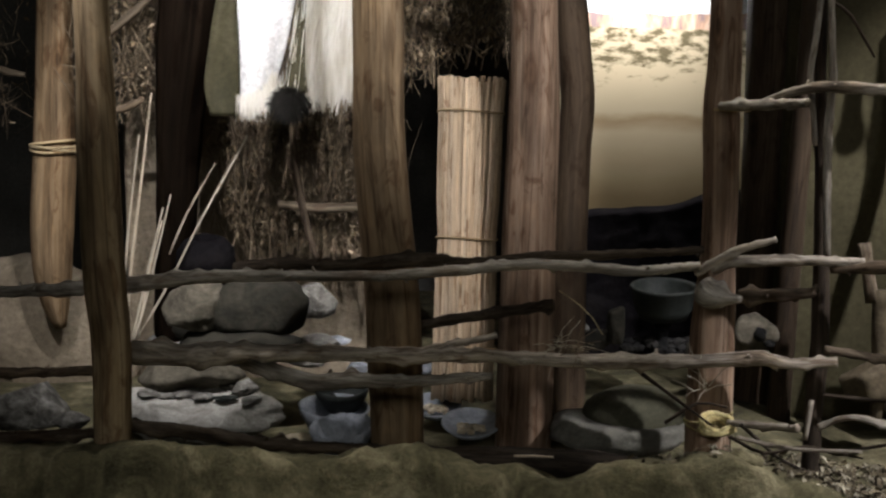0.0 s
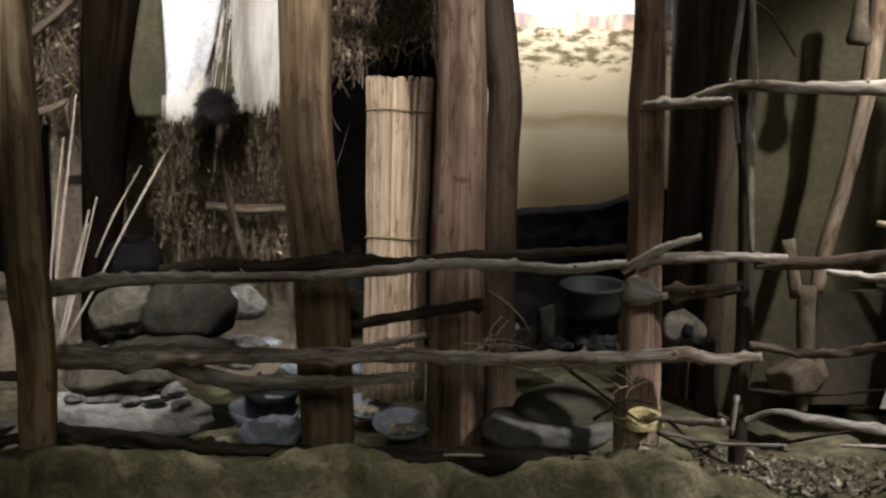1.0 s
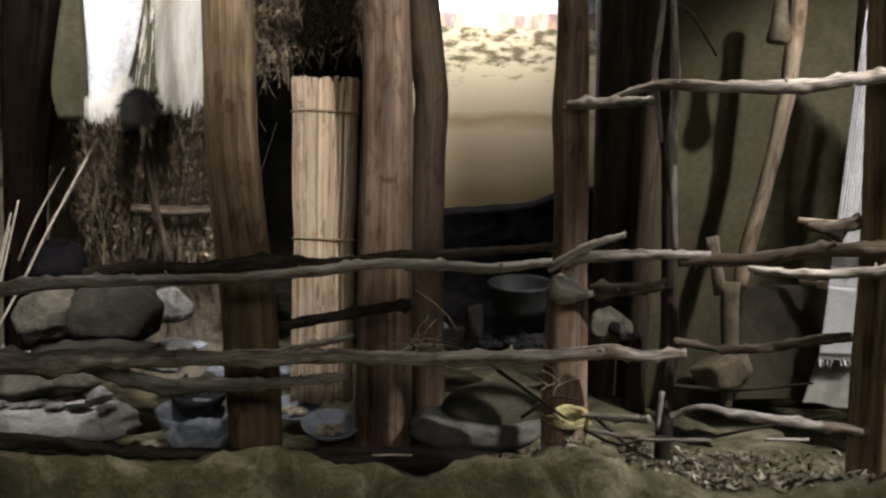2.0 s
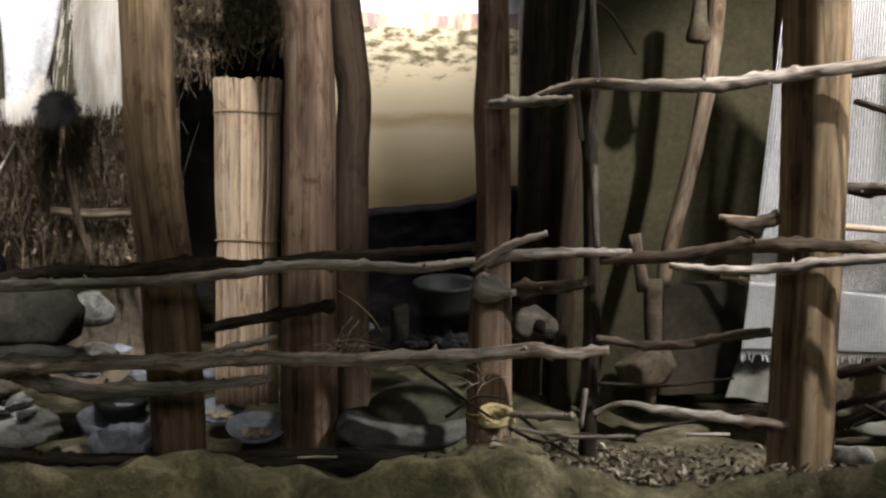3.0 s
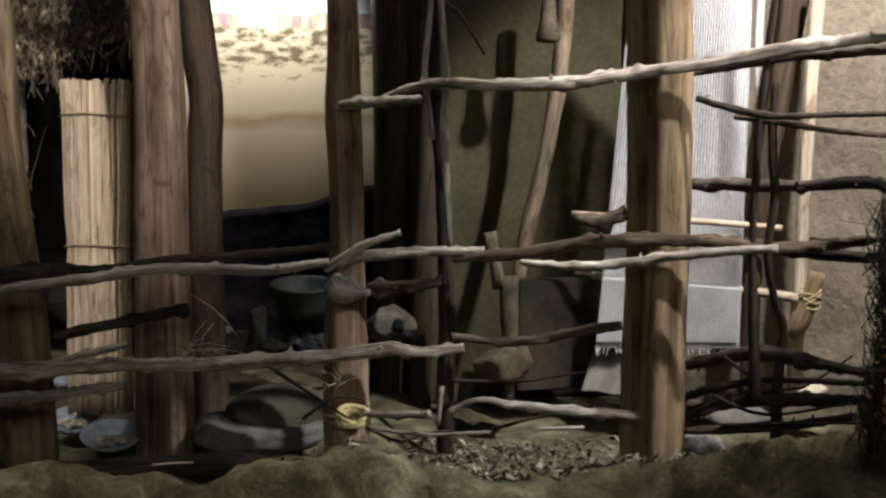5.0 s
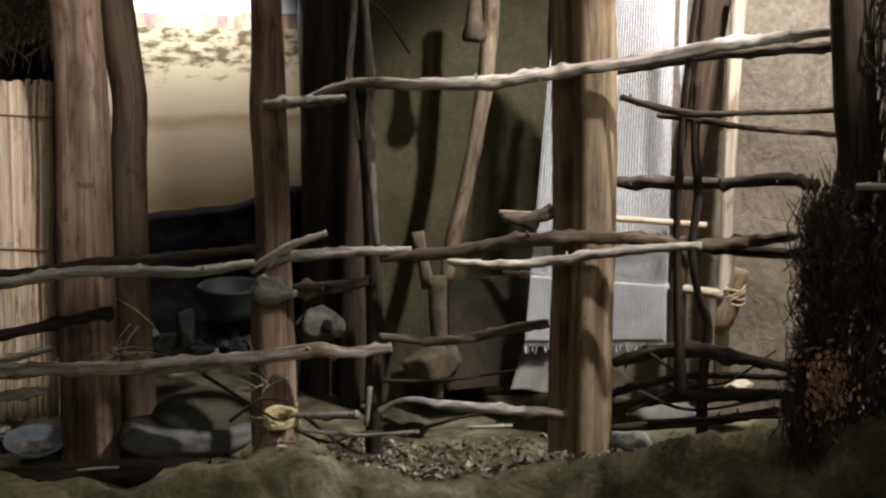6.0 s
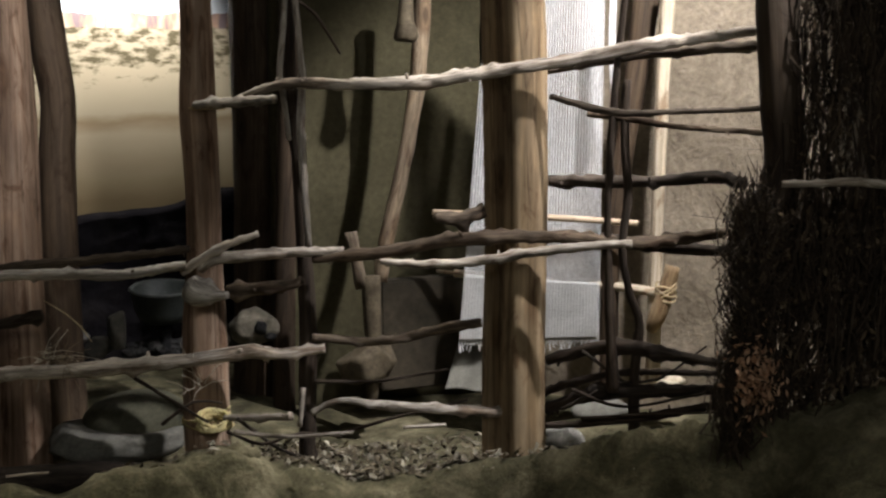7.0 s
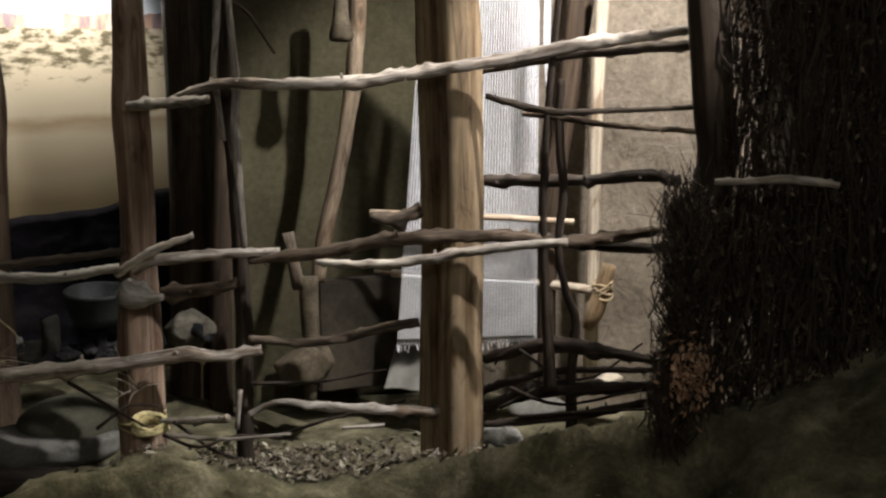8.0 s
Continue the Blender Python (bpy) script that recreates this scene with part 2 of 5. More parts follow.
# Whitish cloth toned down to stand in for weaker light below the loom.
M_CLOTH_DIM = earthy("dimmed_cloth", (0.10, 0.095, 0.078), (0.15, 0.142, 0.117), (0.20, 0.19, 0.16), 9, 0.95, 0.004, 250)
M_GRAIN = earthy("pale_meal", (0.46, 0.38, 0.26), (0.60, 0.51, 0.37), (0.70, 0.62, 0.47), 40, 0.95, 0.006, 160)


def painting():
    """A painted landscape: pale sky, a mesa rim, scrub and bare sand."""
    m, n, l, bsdf = mat("painted_landscape")
    tc = n.new("ShaderNodeTexCoord")
    sep = n.new("ShaderNodeSeparateXYZ")
    l.new(tc.outputs["Object"], sep.inputs[0])
    co = tc.outputs["Object"]
    mp = n.new("ShaderNodeMapping")
    mp.inputs["Scale"].default_value = (1.0, 1.0, 2.6)
    l.new(co, mp.inputs["Vector"])
    wob = noise_node(n, l, mp.outputs[0], 2.6, 5)
    zz = n.new("ShaderNodeMath")
    zz.operation = "MULTIPLY_ADD"
    zz.inputs[1].default_value = 0.10
    l.new(wob.outputs[0], zz.inputs[0])
    l.new(sep.outputs[2], zz.inputs[2])
    rng = n.new("ShaderNodeMapRange")
    rng.inputs["From Min"].default_value, rng.inputs["From Max"].default_value = 0.55, 1.75
    l.new(zz.outputs[0], rng.inputs[0])
    # Low sand tones are also darkened to carry the lamp's fall-off.
    base = ramp_node(n, l, rng.outputs[0], [
        (0.0, (0.10, 0.072, 0.036)), (0.17, (0.13, 0.095, 0.048)), (0.24, (0.20, 0.155, 0.088)), (0.40, (0.36, 0.295, 0.195)), (0.445, (0.25, 0.185, 0.105)),
        (0.47, (0.40, 0.335, 0.225)), (0.66, (0.56, 0.47, 0.32)), (0.76, (0.60, 0.50, 0.35)), (0.80, (0.62, 0.50, 0.38))])
    # scrub in the sand, thicker towards the rim
    mp2 = n.new("ShaderNodeMapping")
    mp2.inputs["Scale"].default_value = (1.0, 1.0, 2.2)
    l.new(co, mp2.inputs["Vector"])
    sp = noise_node(n, l, mp2.outputs[0], 13.0, 4, 0.6)
    near = n.new("ShaderNodeMapRange")
    near.inputs["From Min"].default_value, near.inputs["From Max"].default_value = 1.13, 1.27
    near.inputs["To Min"].default_value, near.inputs["To Max"].default_value = -0.25, 0.04
    l.new(sep.outputs[2], near.inputs[0])
    su = n.new("ShaderNodeMath")
    su.operation = "ADD"
    l.new(sp.outputs[0], su.inputs[0])
    l.new(near.outputs[0], su.inputs[1])
    spots = ramp_node(n, l, su.outputs[0], [(0.47, (0.0, 0.0, 0.0)), (0.53, (0.35, 0.35, 0.35)), (0.62, (1.0, 1.0, 1.0))])
    c = mix_node(n, l, "MIX", spots.outputs[0], base.outputs[0], (0.135, 0.112, 0.062))
    # rim of reddish cliffs
    mp3 = n.new("ShaderNodeMapping")
    mp3.inputs["Scale"].default_value = (1.0, 1.0, 0.25)
    l.new(co, mp3.inputs["Vector"])
    cl = noise_node(n, l, mp3.outputs[0], 22.0, 3, 0.6)
    cliff = ramp_node(n, l, cl.outputs[0], [(0.38, (0.27, 0.20, 0.20)), (0.5, (0.52, 0.33, 0.23)), (0.66, (0.70, 0.56, 0.44))])
    step1 = n.new("ShaderNodeMath")
    step1.operation = "GREATER_THAN"
    l.new(zz.outputs[0], step1.inputs[0])
    step1.inputs[1].default_value = 1.455
    c = mix_node(n, l, "MIX", step1.outputs[0], c, cliff.outputs[0])
    step2 = n.new("ShaderNodeMath")
    step2.operation = "GREATER_THAN"
    l.new(zz.outputs[0], step2.inputs[0])
    step2.inputs[1].default_value = 1.515
    c = mix_node(n, l, "MIX", step2.outputs[0], c, (0.74, 0.77, 0.80))
    l.new(c, bsdf.inputs["Base Color"])
    bsdf.inputs["Roughness"].default_value = 0.85
    return m


M_PAINT = painting()

# ---- building helpers ----
rnd = random.Random(7)


def mesh_of(name, bm, material, smooth=True):
    me = bpy.data.meshes.new(name)
    bm.normal_update()
    bm.to_mesh(me)
    bm.free()
    for m in (material if isinstance(material, (list, tuple)) else [material]):
        me.materials.append(m)
    if smooth:
        me.polygons.foreach_set("use_smooth", [True] * len(me.polygons))
    return me


def part(name, bm, material, parent, label="", smooth=True):
    ob = new(name, mesh_of(name, bm, material, smooth))
    ob.parent = parent
    return tagged(ob, label)


def solid(name, bm, material, label, category="", group="", kind="", smooth=True):
    return tagged(new(name, mesh_of(name, bm, material, smooth)), label, category, group, kind)


def thing(name, base, label, category, group="", kind=""):
    ob = new(name)
    ob.empty_display_size = 0.1
    ob.location = base
    bpy.context.view_layer.update()
    return tagged(ob, label, category, group, kind)


def under(ob, parent):
    """Keeps world coordinates under an Empty that stands at its base."""
    ob.parent = parent
    ob.matrix_parent_inverse = Matrix.Translation(parent.location).inverted()
    return ob


def smooth_path(pts, step):
    """A Catmull-Rom curve through points of any width."""
    p = [np.array(q, float) for q in pts]
    p = [2 * p[0] - p[1]] + p + [2 * p[-1] - p[-2]]
    out = []
    for i in range(1, len(p) - 2):
        a, b, c, d = p[i - 1:i + 3]
        k = max(1, int(np.linalg.norm(c[:3] - b[:3]) / step))
        for j in range(k):
            t = j / k
            out.append(0.5 * (2 * b + (c - a) * t + (2 * a - 5 * b + 4 * c - d) * t * t + (3 * b - a - 3 * c + d) * t ** 3))
    return out + [p[-2]]


def tube(bm, pts, sides=12, step=0.04, rough=0.06, seed=0, knots=0, mi=0, squash=1.0, flute=0.0):
    """A round timber along (x, y, z, radius) points, with lumps; UVs run round it and along it, in metres."""
    path = smooth_path(pts, step)
    uv = bm.loops.layers.uv.verify()
    r_ = random.Random(seed)
    knot = [(r_.random(), r_.random() * 6.283, 0.25 + 0.3 * r_.random()) for _ in range(knots)]
    rings, run, along = [], 0.0, []
    side = None
    for i, q in enumerate(path):
        a, b = path[max(0, i - 1)], path[min(len(path) - 1, i + 1)]
        d = Vector((b - a)[:3]).normalized()
        if side is None:
            back = Vector((0, 1, 0)) if abs(d.y) < 0.9 else Vector((0, 0, 1))
            side = (back - d * back.dot(d)).normalized()
        side = (side - d * side.dot(d)).normalized()
        other = d.cross(side)
        if i:
            run += float(np.linalg.norm((q - path[i - 1])[:3]))
        along.append(run)
        ring = []
        for k in range(sides):
            w = 6.28318 * k / sides
            v = side * math.cos(w) + other * math.sin(w) * squash
            n3 = noise.noise(Vector((math.cos(w) * 1.3, math.sin(w) * 1.3 + seed * 3.1, run / max(q[3], 0.004) * 0.35)))
            rad = max(q[3], 0.0008) * (1 + rough * 2.2 * n3)
            if flute:
                rad *= 1 + flute * noise.noise(Vector((math.cos(w) * 4.2 + seed, math.sin(w) * 4.2, run * 0.8))) + flute * 0.6 * noise.noise(Vector((math.cos(w) * 9, math.sin(w) * 9 + seed, run * 1.5)))
            for kt, kw, kh in knot:
                du = (i / len(path) - kt) * len(path) * step / (q[3] * 0.7)
                dw = math.atan2(math.sin(w - kw), math.cos(w - kw)) / 0.6
                rad *= 1 + kh * math.exp(-du * du - dw * dw)
            ring.append(bm.verts.new(Vector(q[:3]) + v * rad))
        rings.append(ring)
    circ = 6.283 * max(q[3] for q in path)
    for i in range(len(rings) - 1):
        for k in range(sides):
            k2 = (k + 1) % sides
            f = bm.faces.new((rings[i][k], rings[i][k2], rings[i + 1][k2], rings[i + 1][k]))
            f.material_index = mi
            for lp, (u, v) in zip(f.loops, ((k, i), (k + 1, i), (k + 1, i + 1), (k, i + 1))):
                lp[uv].uv = (u / sides * circ, along[v])
    for ring, flip in ((rings[0], False), (rings[-1], True)):
        f = bm.faces.new(ring if flip else ring[::-1])
        f.material_index = mi
        for lp in f.loops:
            lp[uv].uv = (lp.vert.co.x, lp.vert.co.y)
    return bm


def straw(bm, a, b, r, mi=0, sides=3):
    """A thin straight stalk, cheap."""
    a, b = Vector(a), Vector(b)
    d = (b - a).normalized()
    s = d.orthogonal().normalized()
    o = d.cross(s)
    ra = [bm.verts.new(a + (s * math.cos(w) + o * math.sin(w)) * r) for w in [6.283 * k / sides for k in range(sides)]]
    rb = [bm.verts.new(b + (s * math.cos(w) + o * math.sin(w)) * r * 0.7) for w in [6.283 * k / sides for k in range(sides)]]
    for k in range(sides):
        bm.faces.new((ra[k], ra[(k + 1) % sides], rb[(k + 1) % sides], rb[k])).material_index = mi


def leaf(bm, at, size, r_, mi=0, lie=6.28):
    """A curled dry leaf of four triangles."""
    m = Matrix.LocRotScale(at, Euler((r_.uniform(0, lie), r_.uniform(0, lie), r_.uniform(0, 6.28))), (size, size, size))
    w = r_.uniform(0.25, 0.5)
    c = r_.uniform(-0.3, 0.3)
    v = [bm.verts.new(m @ Vector(p)) for p in ((-1, 0, 0), (-0.1, -w, c), (1, 0, 0.1), (-0.1, w, c), (0, 0, 0))]
    for i in range(4):
        bm.faces.new((v[i], v[(i + 1) % 4], v[4])).material_index = mi


def lump(bm, centre, size, seed, rough=0.25, sub=3, mi=0, scale=1.6, flat=0.0, cuts=0):
    """An irregular rounded stone."""
    made = bmesh.ops.create_icosphere(bm, subdivisions=sub, radius=1.0)["verts"]
    rc = random.Random(seed * 13 + 1)
    planes = [(Vector((rc.gauss(0, 1), rc.gauss(0, 1), rc.gauss(0, 1))).normalized(), rc.uniform(0.62, 0.85)) for _ in range(cuts)]
    for v in made:
        d = v.co.normalized()
        k = 1 + rough * noise.noise(d * scale + Vector((seed * 7.3, 0, seed))) + rough * 0.4 * noise.noise(d * scale * 3 + Vector((0, seed * 5.1, 0)))
        for pn, ph in planes:
            k = min(k, ph / max(0.2, d.dot(pn))) if d.dot(pn) > 0.2 else k
        p = Vector((d.x * k * size[0], d.y * k * size[1], d.z * k * size[2]))
        if p.z < -size[2] * (1 - flat):
            p.z = -size[2] * (1 - flat)
        v.co = p + Vector(centre)
    return made


def box(bm, lo, hi):
    made = bmesh.ops.create_cube(bm, size=1.0)["verts"]
    for v in made:
        v.co = Vector([lo[i] + (v.co[i] + 0.5) * (hi[i] - lo[i]) for i in range(3)])
    return made


def lathe(bm, profile, sides=32, wob=0.0, seed=0):
    """A turned vessel from (radius, z) pairs, outside first, then inside."""
    rings = []
    for r, z in profile:
        ring = []
        for k in range(sides):
            w = 6.28318 * k / sides
            rr = r * (1 + wob * noise.noise(Vector((math.cos(w) * 1.2, math.sin(w) * 1.2, z * 8 + seed))))
            ring.append(bm.verts.new((rr * math.cos(w), rr * math.sin(w), z + wob * 0.15 * noise.noise(Vector((math.cos(w), math.sin(w), seed * 2.0))))))
        rings.append(ring)
    for a, b in zip(rings, rings[1:]):
        for k in range(sides):
            bm.faces.new((a[k], a[(k + 1) % sides], b[(k + 1) % sides], b[k]))
    bm.faces.new(rings[0][::-1])
    bm.faces.new(rings[-1])
    return bm


def sheet(bm, fn, nu, nv, thick=None):
    """A surface of points fn(u, v), u and v from 0 to 1; with thickness where it is given as a vector."""
    g = [[bm.verts.new(fn(i / nu, j / nv)) for j in range(nv + 1)] for i in range(nu + 1)]
    for i in range(nu):
        for j in range(nv):
            bm.faces.new((g[i][j], g[i + 1][j], g[i + 1][j + 1], g[i][j + 1]))
    if thick is not None:
        t = Vector(thick)
        h = [[bm.verts.new(v.co + t) for v in row] for row in g]
        for i in range(nu):
            for j in range(nv):
                bm.faces.new((h[i][j], h[i][j + 1], h[i + 1][j + 1], h[i + 1][j]))
        for i in range(nu):
            bm.faces.new((g[i][0], h[i][0], h[i + 1][0], g[i + 1][0]))
            bm.faces.new((g[i][nv], g[i + 1][nv], h[i + 1][nv], h[i][nv]))
        for j in range(nv):
            bm.faces.new((g[0][j], g[0][j + 1], h[0][j + 1], h[0][j]))
            bm.faces.new((g[nu][j], h[nu][j], h[nu][j + 1], g[nu][j + 1]))
    return bm


# ---- ground ----
def gauss(v, c, w):
    return math.exp(-((v - c) / w) ** 2)


RIDGE_X = (-1.6, -1.17, -0.99, -0.95, -0.80, -0.57, -0.45, -0.33, -0.21, -0.06, 0.03, 0.10, 0.25, 0.33, 0.42, 0.49, 0.64, 0.735, 0.82, 0.92, 1.04, 1.15, 1.23, 1.35, 1.53, 1.74, 1.85, 1.95, 2.1, 2.3, 2.6)
RIDGE_Z = (0.29, 0.296, 0.29, 0.305, 0.306, 0.299, 0.28, 0.268, 0.298, 0.30, 0.283, 0.25, 0.237, 0.205, 0.256, 0.272, 0.282, 0.308, 0.276, 0.258, 0.225, 0.20, 0.215, 0.235, 0.268, 0.333, 0.37, 0.395, 0.41, 0.45, 0.52)


def ridge_height(x):
    """How high the earth bank stands along the fence."""
    return float(np.interp(x, RIDGE_X, RIDGE_Z))


def ridge_line(x):
    return float(np.interp(x, (-2, 0.3, 0.7, 1.0, 1.5, 1.8, 2.0, 2.2, 2.6), (3.5, 3.48, 3.45, 3.4, 3.22, 3.02, 2.90, 2.82, 2.75)))


def ease(v):
    v = min(1.0, max(0.0, v))
    return v * v * (3 - 2 * v)


def ground_z(x, y):
    """A trodden floor, the earth bank at the fence and the slope outside."""
    floor_z, out_z = 0.05, 0.10
    d = y - ridge_line(x)
    h = ridge_height(x)
    roll = ease((x - 1.1) / 0.25) * (1 - ease((x - 1.95) / 0.2))
    if d > 0:
        z = floor_z + (h - floor_z) * (1 - ease(d / (0.45 - 0.15 * roll)))
    else:
        steep = 0.13 - 0.04 * ease((x - 0.75) / 0.4) - 0.09 * ease((x - 1.9) / 0.2)
        z = out_z + (h - steep - out_z) * (1 - ease(-d / (0.75 + 0.3 * ease((x - 1.8) / 0.5)))) + steep * (1 - ease((-d - 0.02) / 0.10))
    # a rolled rim of clay along the far half of the bank
    z += roll * (0.065 * gauss(d, -0.01, 0.05) - 0.06 * gauss(d, -0.13, 0.05) - 0.06 * gauss(d, 0.11, 0.06)) - 0.045 * roll
    cleft = 1 - abs(math.sin(3.1416 * (x + 0.09 * noise.noise(Vector((x * 4, y * 6, 1)))) / 0.18))
    z -= (0.13 * (0.55 + 0.9 * abs(noise.noise(Vector((x * 2.3, 5, 5))))) if x < 0.3 else 0.03) * gauss(d, -0.09, 0.09) * cleft ** 3
    z += 0.012 * noise.noise(Vector((x * 3, y * 3, 0))) * (1.0 if y > 3 else 0.5)
    near = gauss(d, -0.05, 0.40)
    z += near * (0.016 * noise.noise(Vector((x * 7, y * 9, 3))) - 0.030 * abs(noise.noise(Vector((x * 9, y * 9, 7)))) + 0.006
                 + 0.011 * noise.noise(Vector((x * 19, y * 19, 5))) + 0.006 * noise.noise(Vector((x * 45, y * 45, 9))))
    # crumbled clods in front of the rim
    z += 0.08 * gauss(x, 1.74, 0.20) * gauss(d, -0.24, 0.09) * (0.3 + noise.noise(Vector((x * 26, y * 26, 2))))
    # the slope outside the wall at the far end
    z += 0.24 * ease((x - 1.98) / 1.3) * ease((y - 1.9) / 1.2) * (1 - ease((y - 2.95) / 0.3))
    return z


def axis(lo, hi, a, b, coarse, fine):
    v, out = lo, []
    while v < hi:
        out.append(v)
        v += fine if a <= v < b else coarse
    return out + [hi]


gx, gy = axis(-6.0, 7.0, -1.7, 2.9, 0.25, 0.02), axis(-3.0, 8.0, 2.5, 4.2, 0.2, 0.018)
bm = bmesh.new()
grid = [[bm.verts.new((x, y, ground_z(x, y))) for y in gy] for x in gx]
for i in range(len(gx) - 1):
    for j in range(len(gy) - 1):
        bm.faces.new((grid[i][j], grid[i + 1][j], grid[i + 1][j + 1], grid[i][j + 1]))
solid("ground", bm, M_GROUND, "dry sandy earth floor with a lumpy trodden bank", "ground", kind="structure")

# ---- hall that closes the place ----
for name, lo, hi in (("wall_south", (-6, -3.1, -0.5), (7, -3, 3.4)), ("wall_north", (-6, 7.0, -0.5), (7, 7.1, 3.4)),
                     ("wall_west", (-6.1, -3, -0.5), (-6, 7, 3.4)), ("wall_east", (7, -3, -0.5), (7.1, 7, 3.4)),
                     ("ceiling", (-6, -3, 3.4), (7, 7, 3.5))):
    bm = bmesh.new()
    box(bm, lo, hi)
    solid(name, bm, M_HALL, "dark painted exhibition hall " + ("ceiling" if name == "ceiling" else "wall"), "ceiling" if name == "ceiling" else "wall", kind="structure", smooth=False)

# ---- painted landscape and walls of the hut ----
bm = bmesh.new()
sheet(bm, lambda u, v: Vector((0.38 + 1.04 * u, 5.62, 0.0 + 2.3 * v)), 24, 12, (0, 0.03, 0))
solid("backdrop", bm, M_PAINT, "painted landscape panel with pale sky and scrub", "backdrop", kind="structure")


def rough_wall(path, z0, z1, seed, amp=0.015):
    """A clay wall along a plan line of (x, y), its top uneven."""
    pts = smooth_path([(x, y, 0, 0) for x, y in path], 0.04)

    def fn(u, v):
        k = u * (len(pts) - 1)
        i = min(int(k), len(pts) - 2)
        p = pts[i] * (1 - k + i) + pts[i + 1] * (k - i)
        z = z0 + (z1 - z0) * v
        d = amp * (noise.noise(Vector((p[0] * 3, p[1] * 3 + seed, z * 3))) + 0.5 * noise.noise(Vector((p[0] * 9, p[1] * 9, z * 9 + seed))) + 0.25 * noise.noise(Vector((p[0] * 25, p[1] * 25, z * 25))))
        return Vector((p[0], p[1] + d, z))
    b = bmesh.new()
    sheet(b, fn, 90, 70, (0, 0.08, 0))
    return b


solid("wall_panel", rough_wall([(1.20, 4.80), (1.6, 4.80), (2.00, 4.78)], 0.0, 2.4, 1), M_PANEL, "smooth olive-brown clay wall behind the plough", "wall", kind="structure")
solid("wall_right", rough_wall([(2.00, 4.70), (2.34, 4.25), (2.66, 4.02), (2.95, 3.90)], 0.0, 2.4, 4, 0.03), M_CLAY, "rough daubed clay wall with cracks and pits", "wall", kind="structure")
solid("wall_left", rough_wall([(-1.22, 5.20), (-0.9, 5.18), (-0.5, 5.18), (-0.16, 5.2)], 0.0, 2.4, 8, 0.02), M_CLAY, "pale clay wall behind dry brushwood", "wall", kind="structure")
# Near-black colour stands in for the shade on this low wall.
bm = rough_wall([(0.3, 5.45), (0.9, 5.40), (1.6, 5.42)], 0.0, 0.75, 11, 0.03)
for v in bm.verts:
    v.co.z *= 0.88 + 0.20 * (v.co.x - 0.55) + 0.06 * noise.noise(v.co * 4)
solid("low_wall", bm, M_CLAY_DARK, "low wall below the painted landscape, its shade in the colour", "wall", kind="structure")

# ---- timbers ----
def cleave(b, pts, n, depth):
    """Cuts a round log to one flat split face with the normal n."""
    zs = [p[2] for p in pts][::-1]
    for v in b.verts:
        c = [float(np.interp(v.co.z, zs, [p[k] for p in pts][::-1])) for k in (0, 1, 3)]
        s = (v.co - Vector((c[0], c[1], v.co.z))).dot(n)
        lim = c[2] * (depth + 0.03 * noise.noise(Vector((v.co.x * 20, v.co.y * 20, v.co.z * 3))))
        if s > lim:
            v.co -= n * (s - lim)
    b.normal_update()


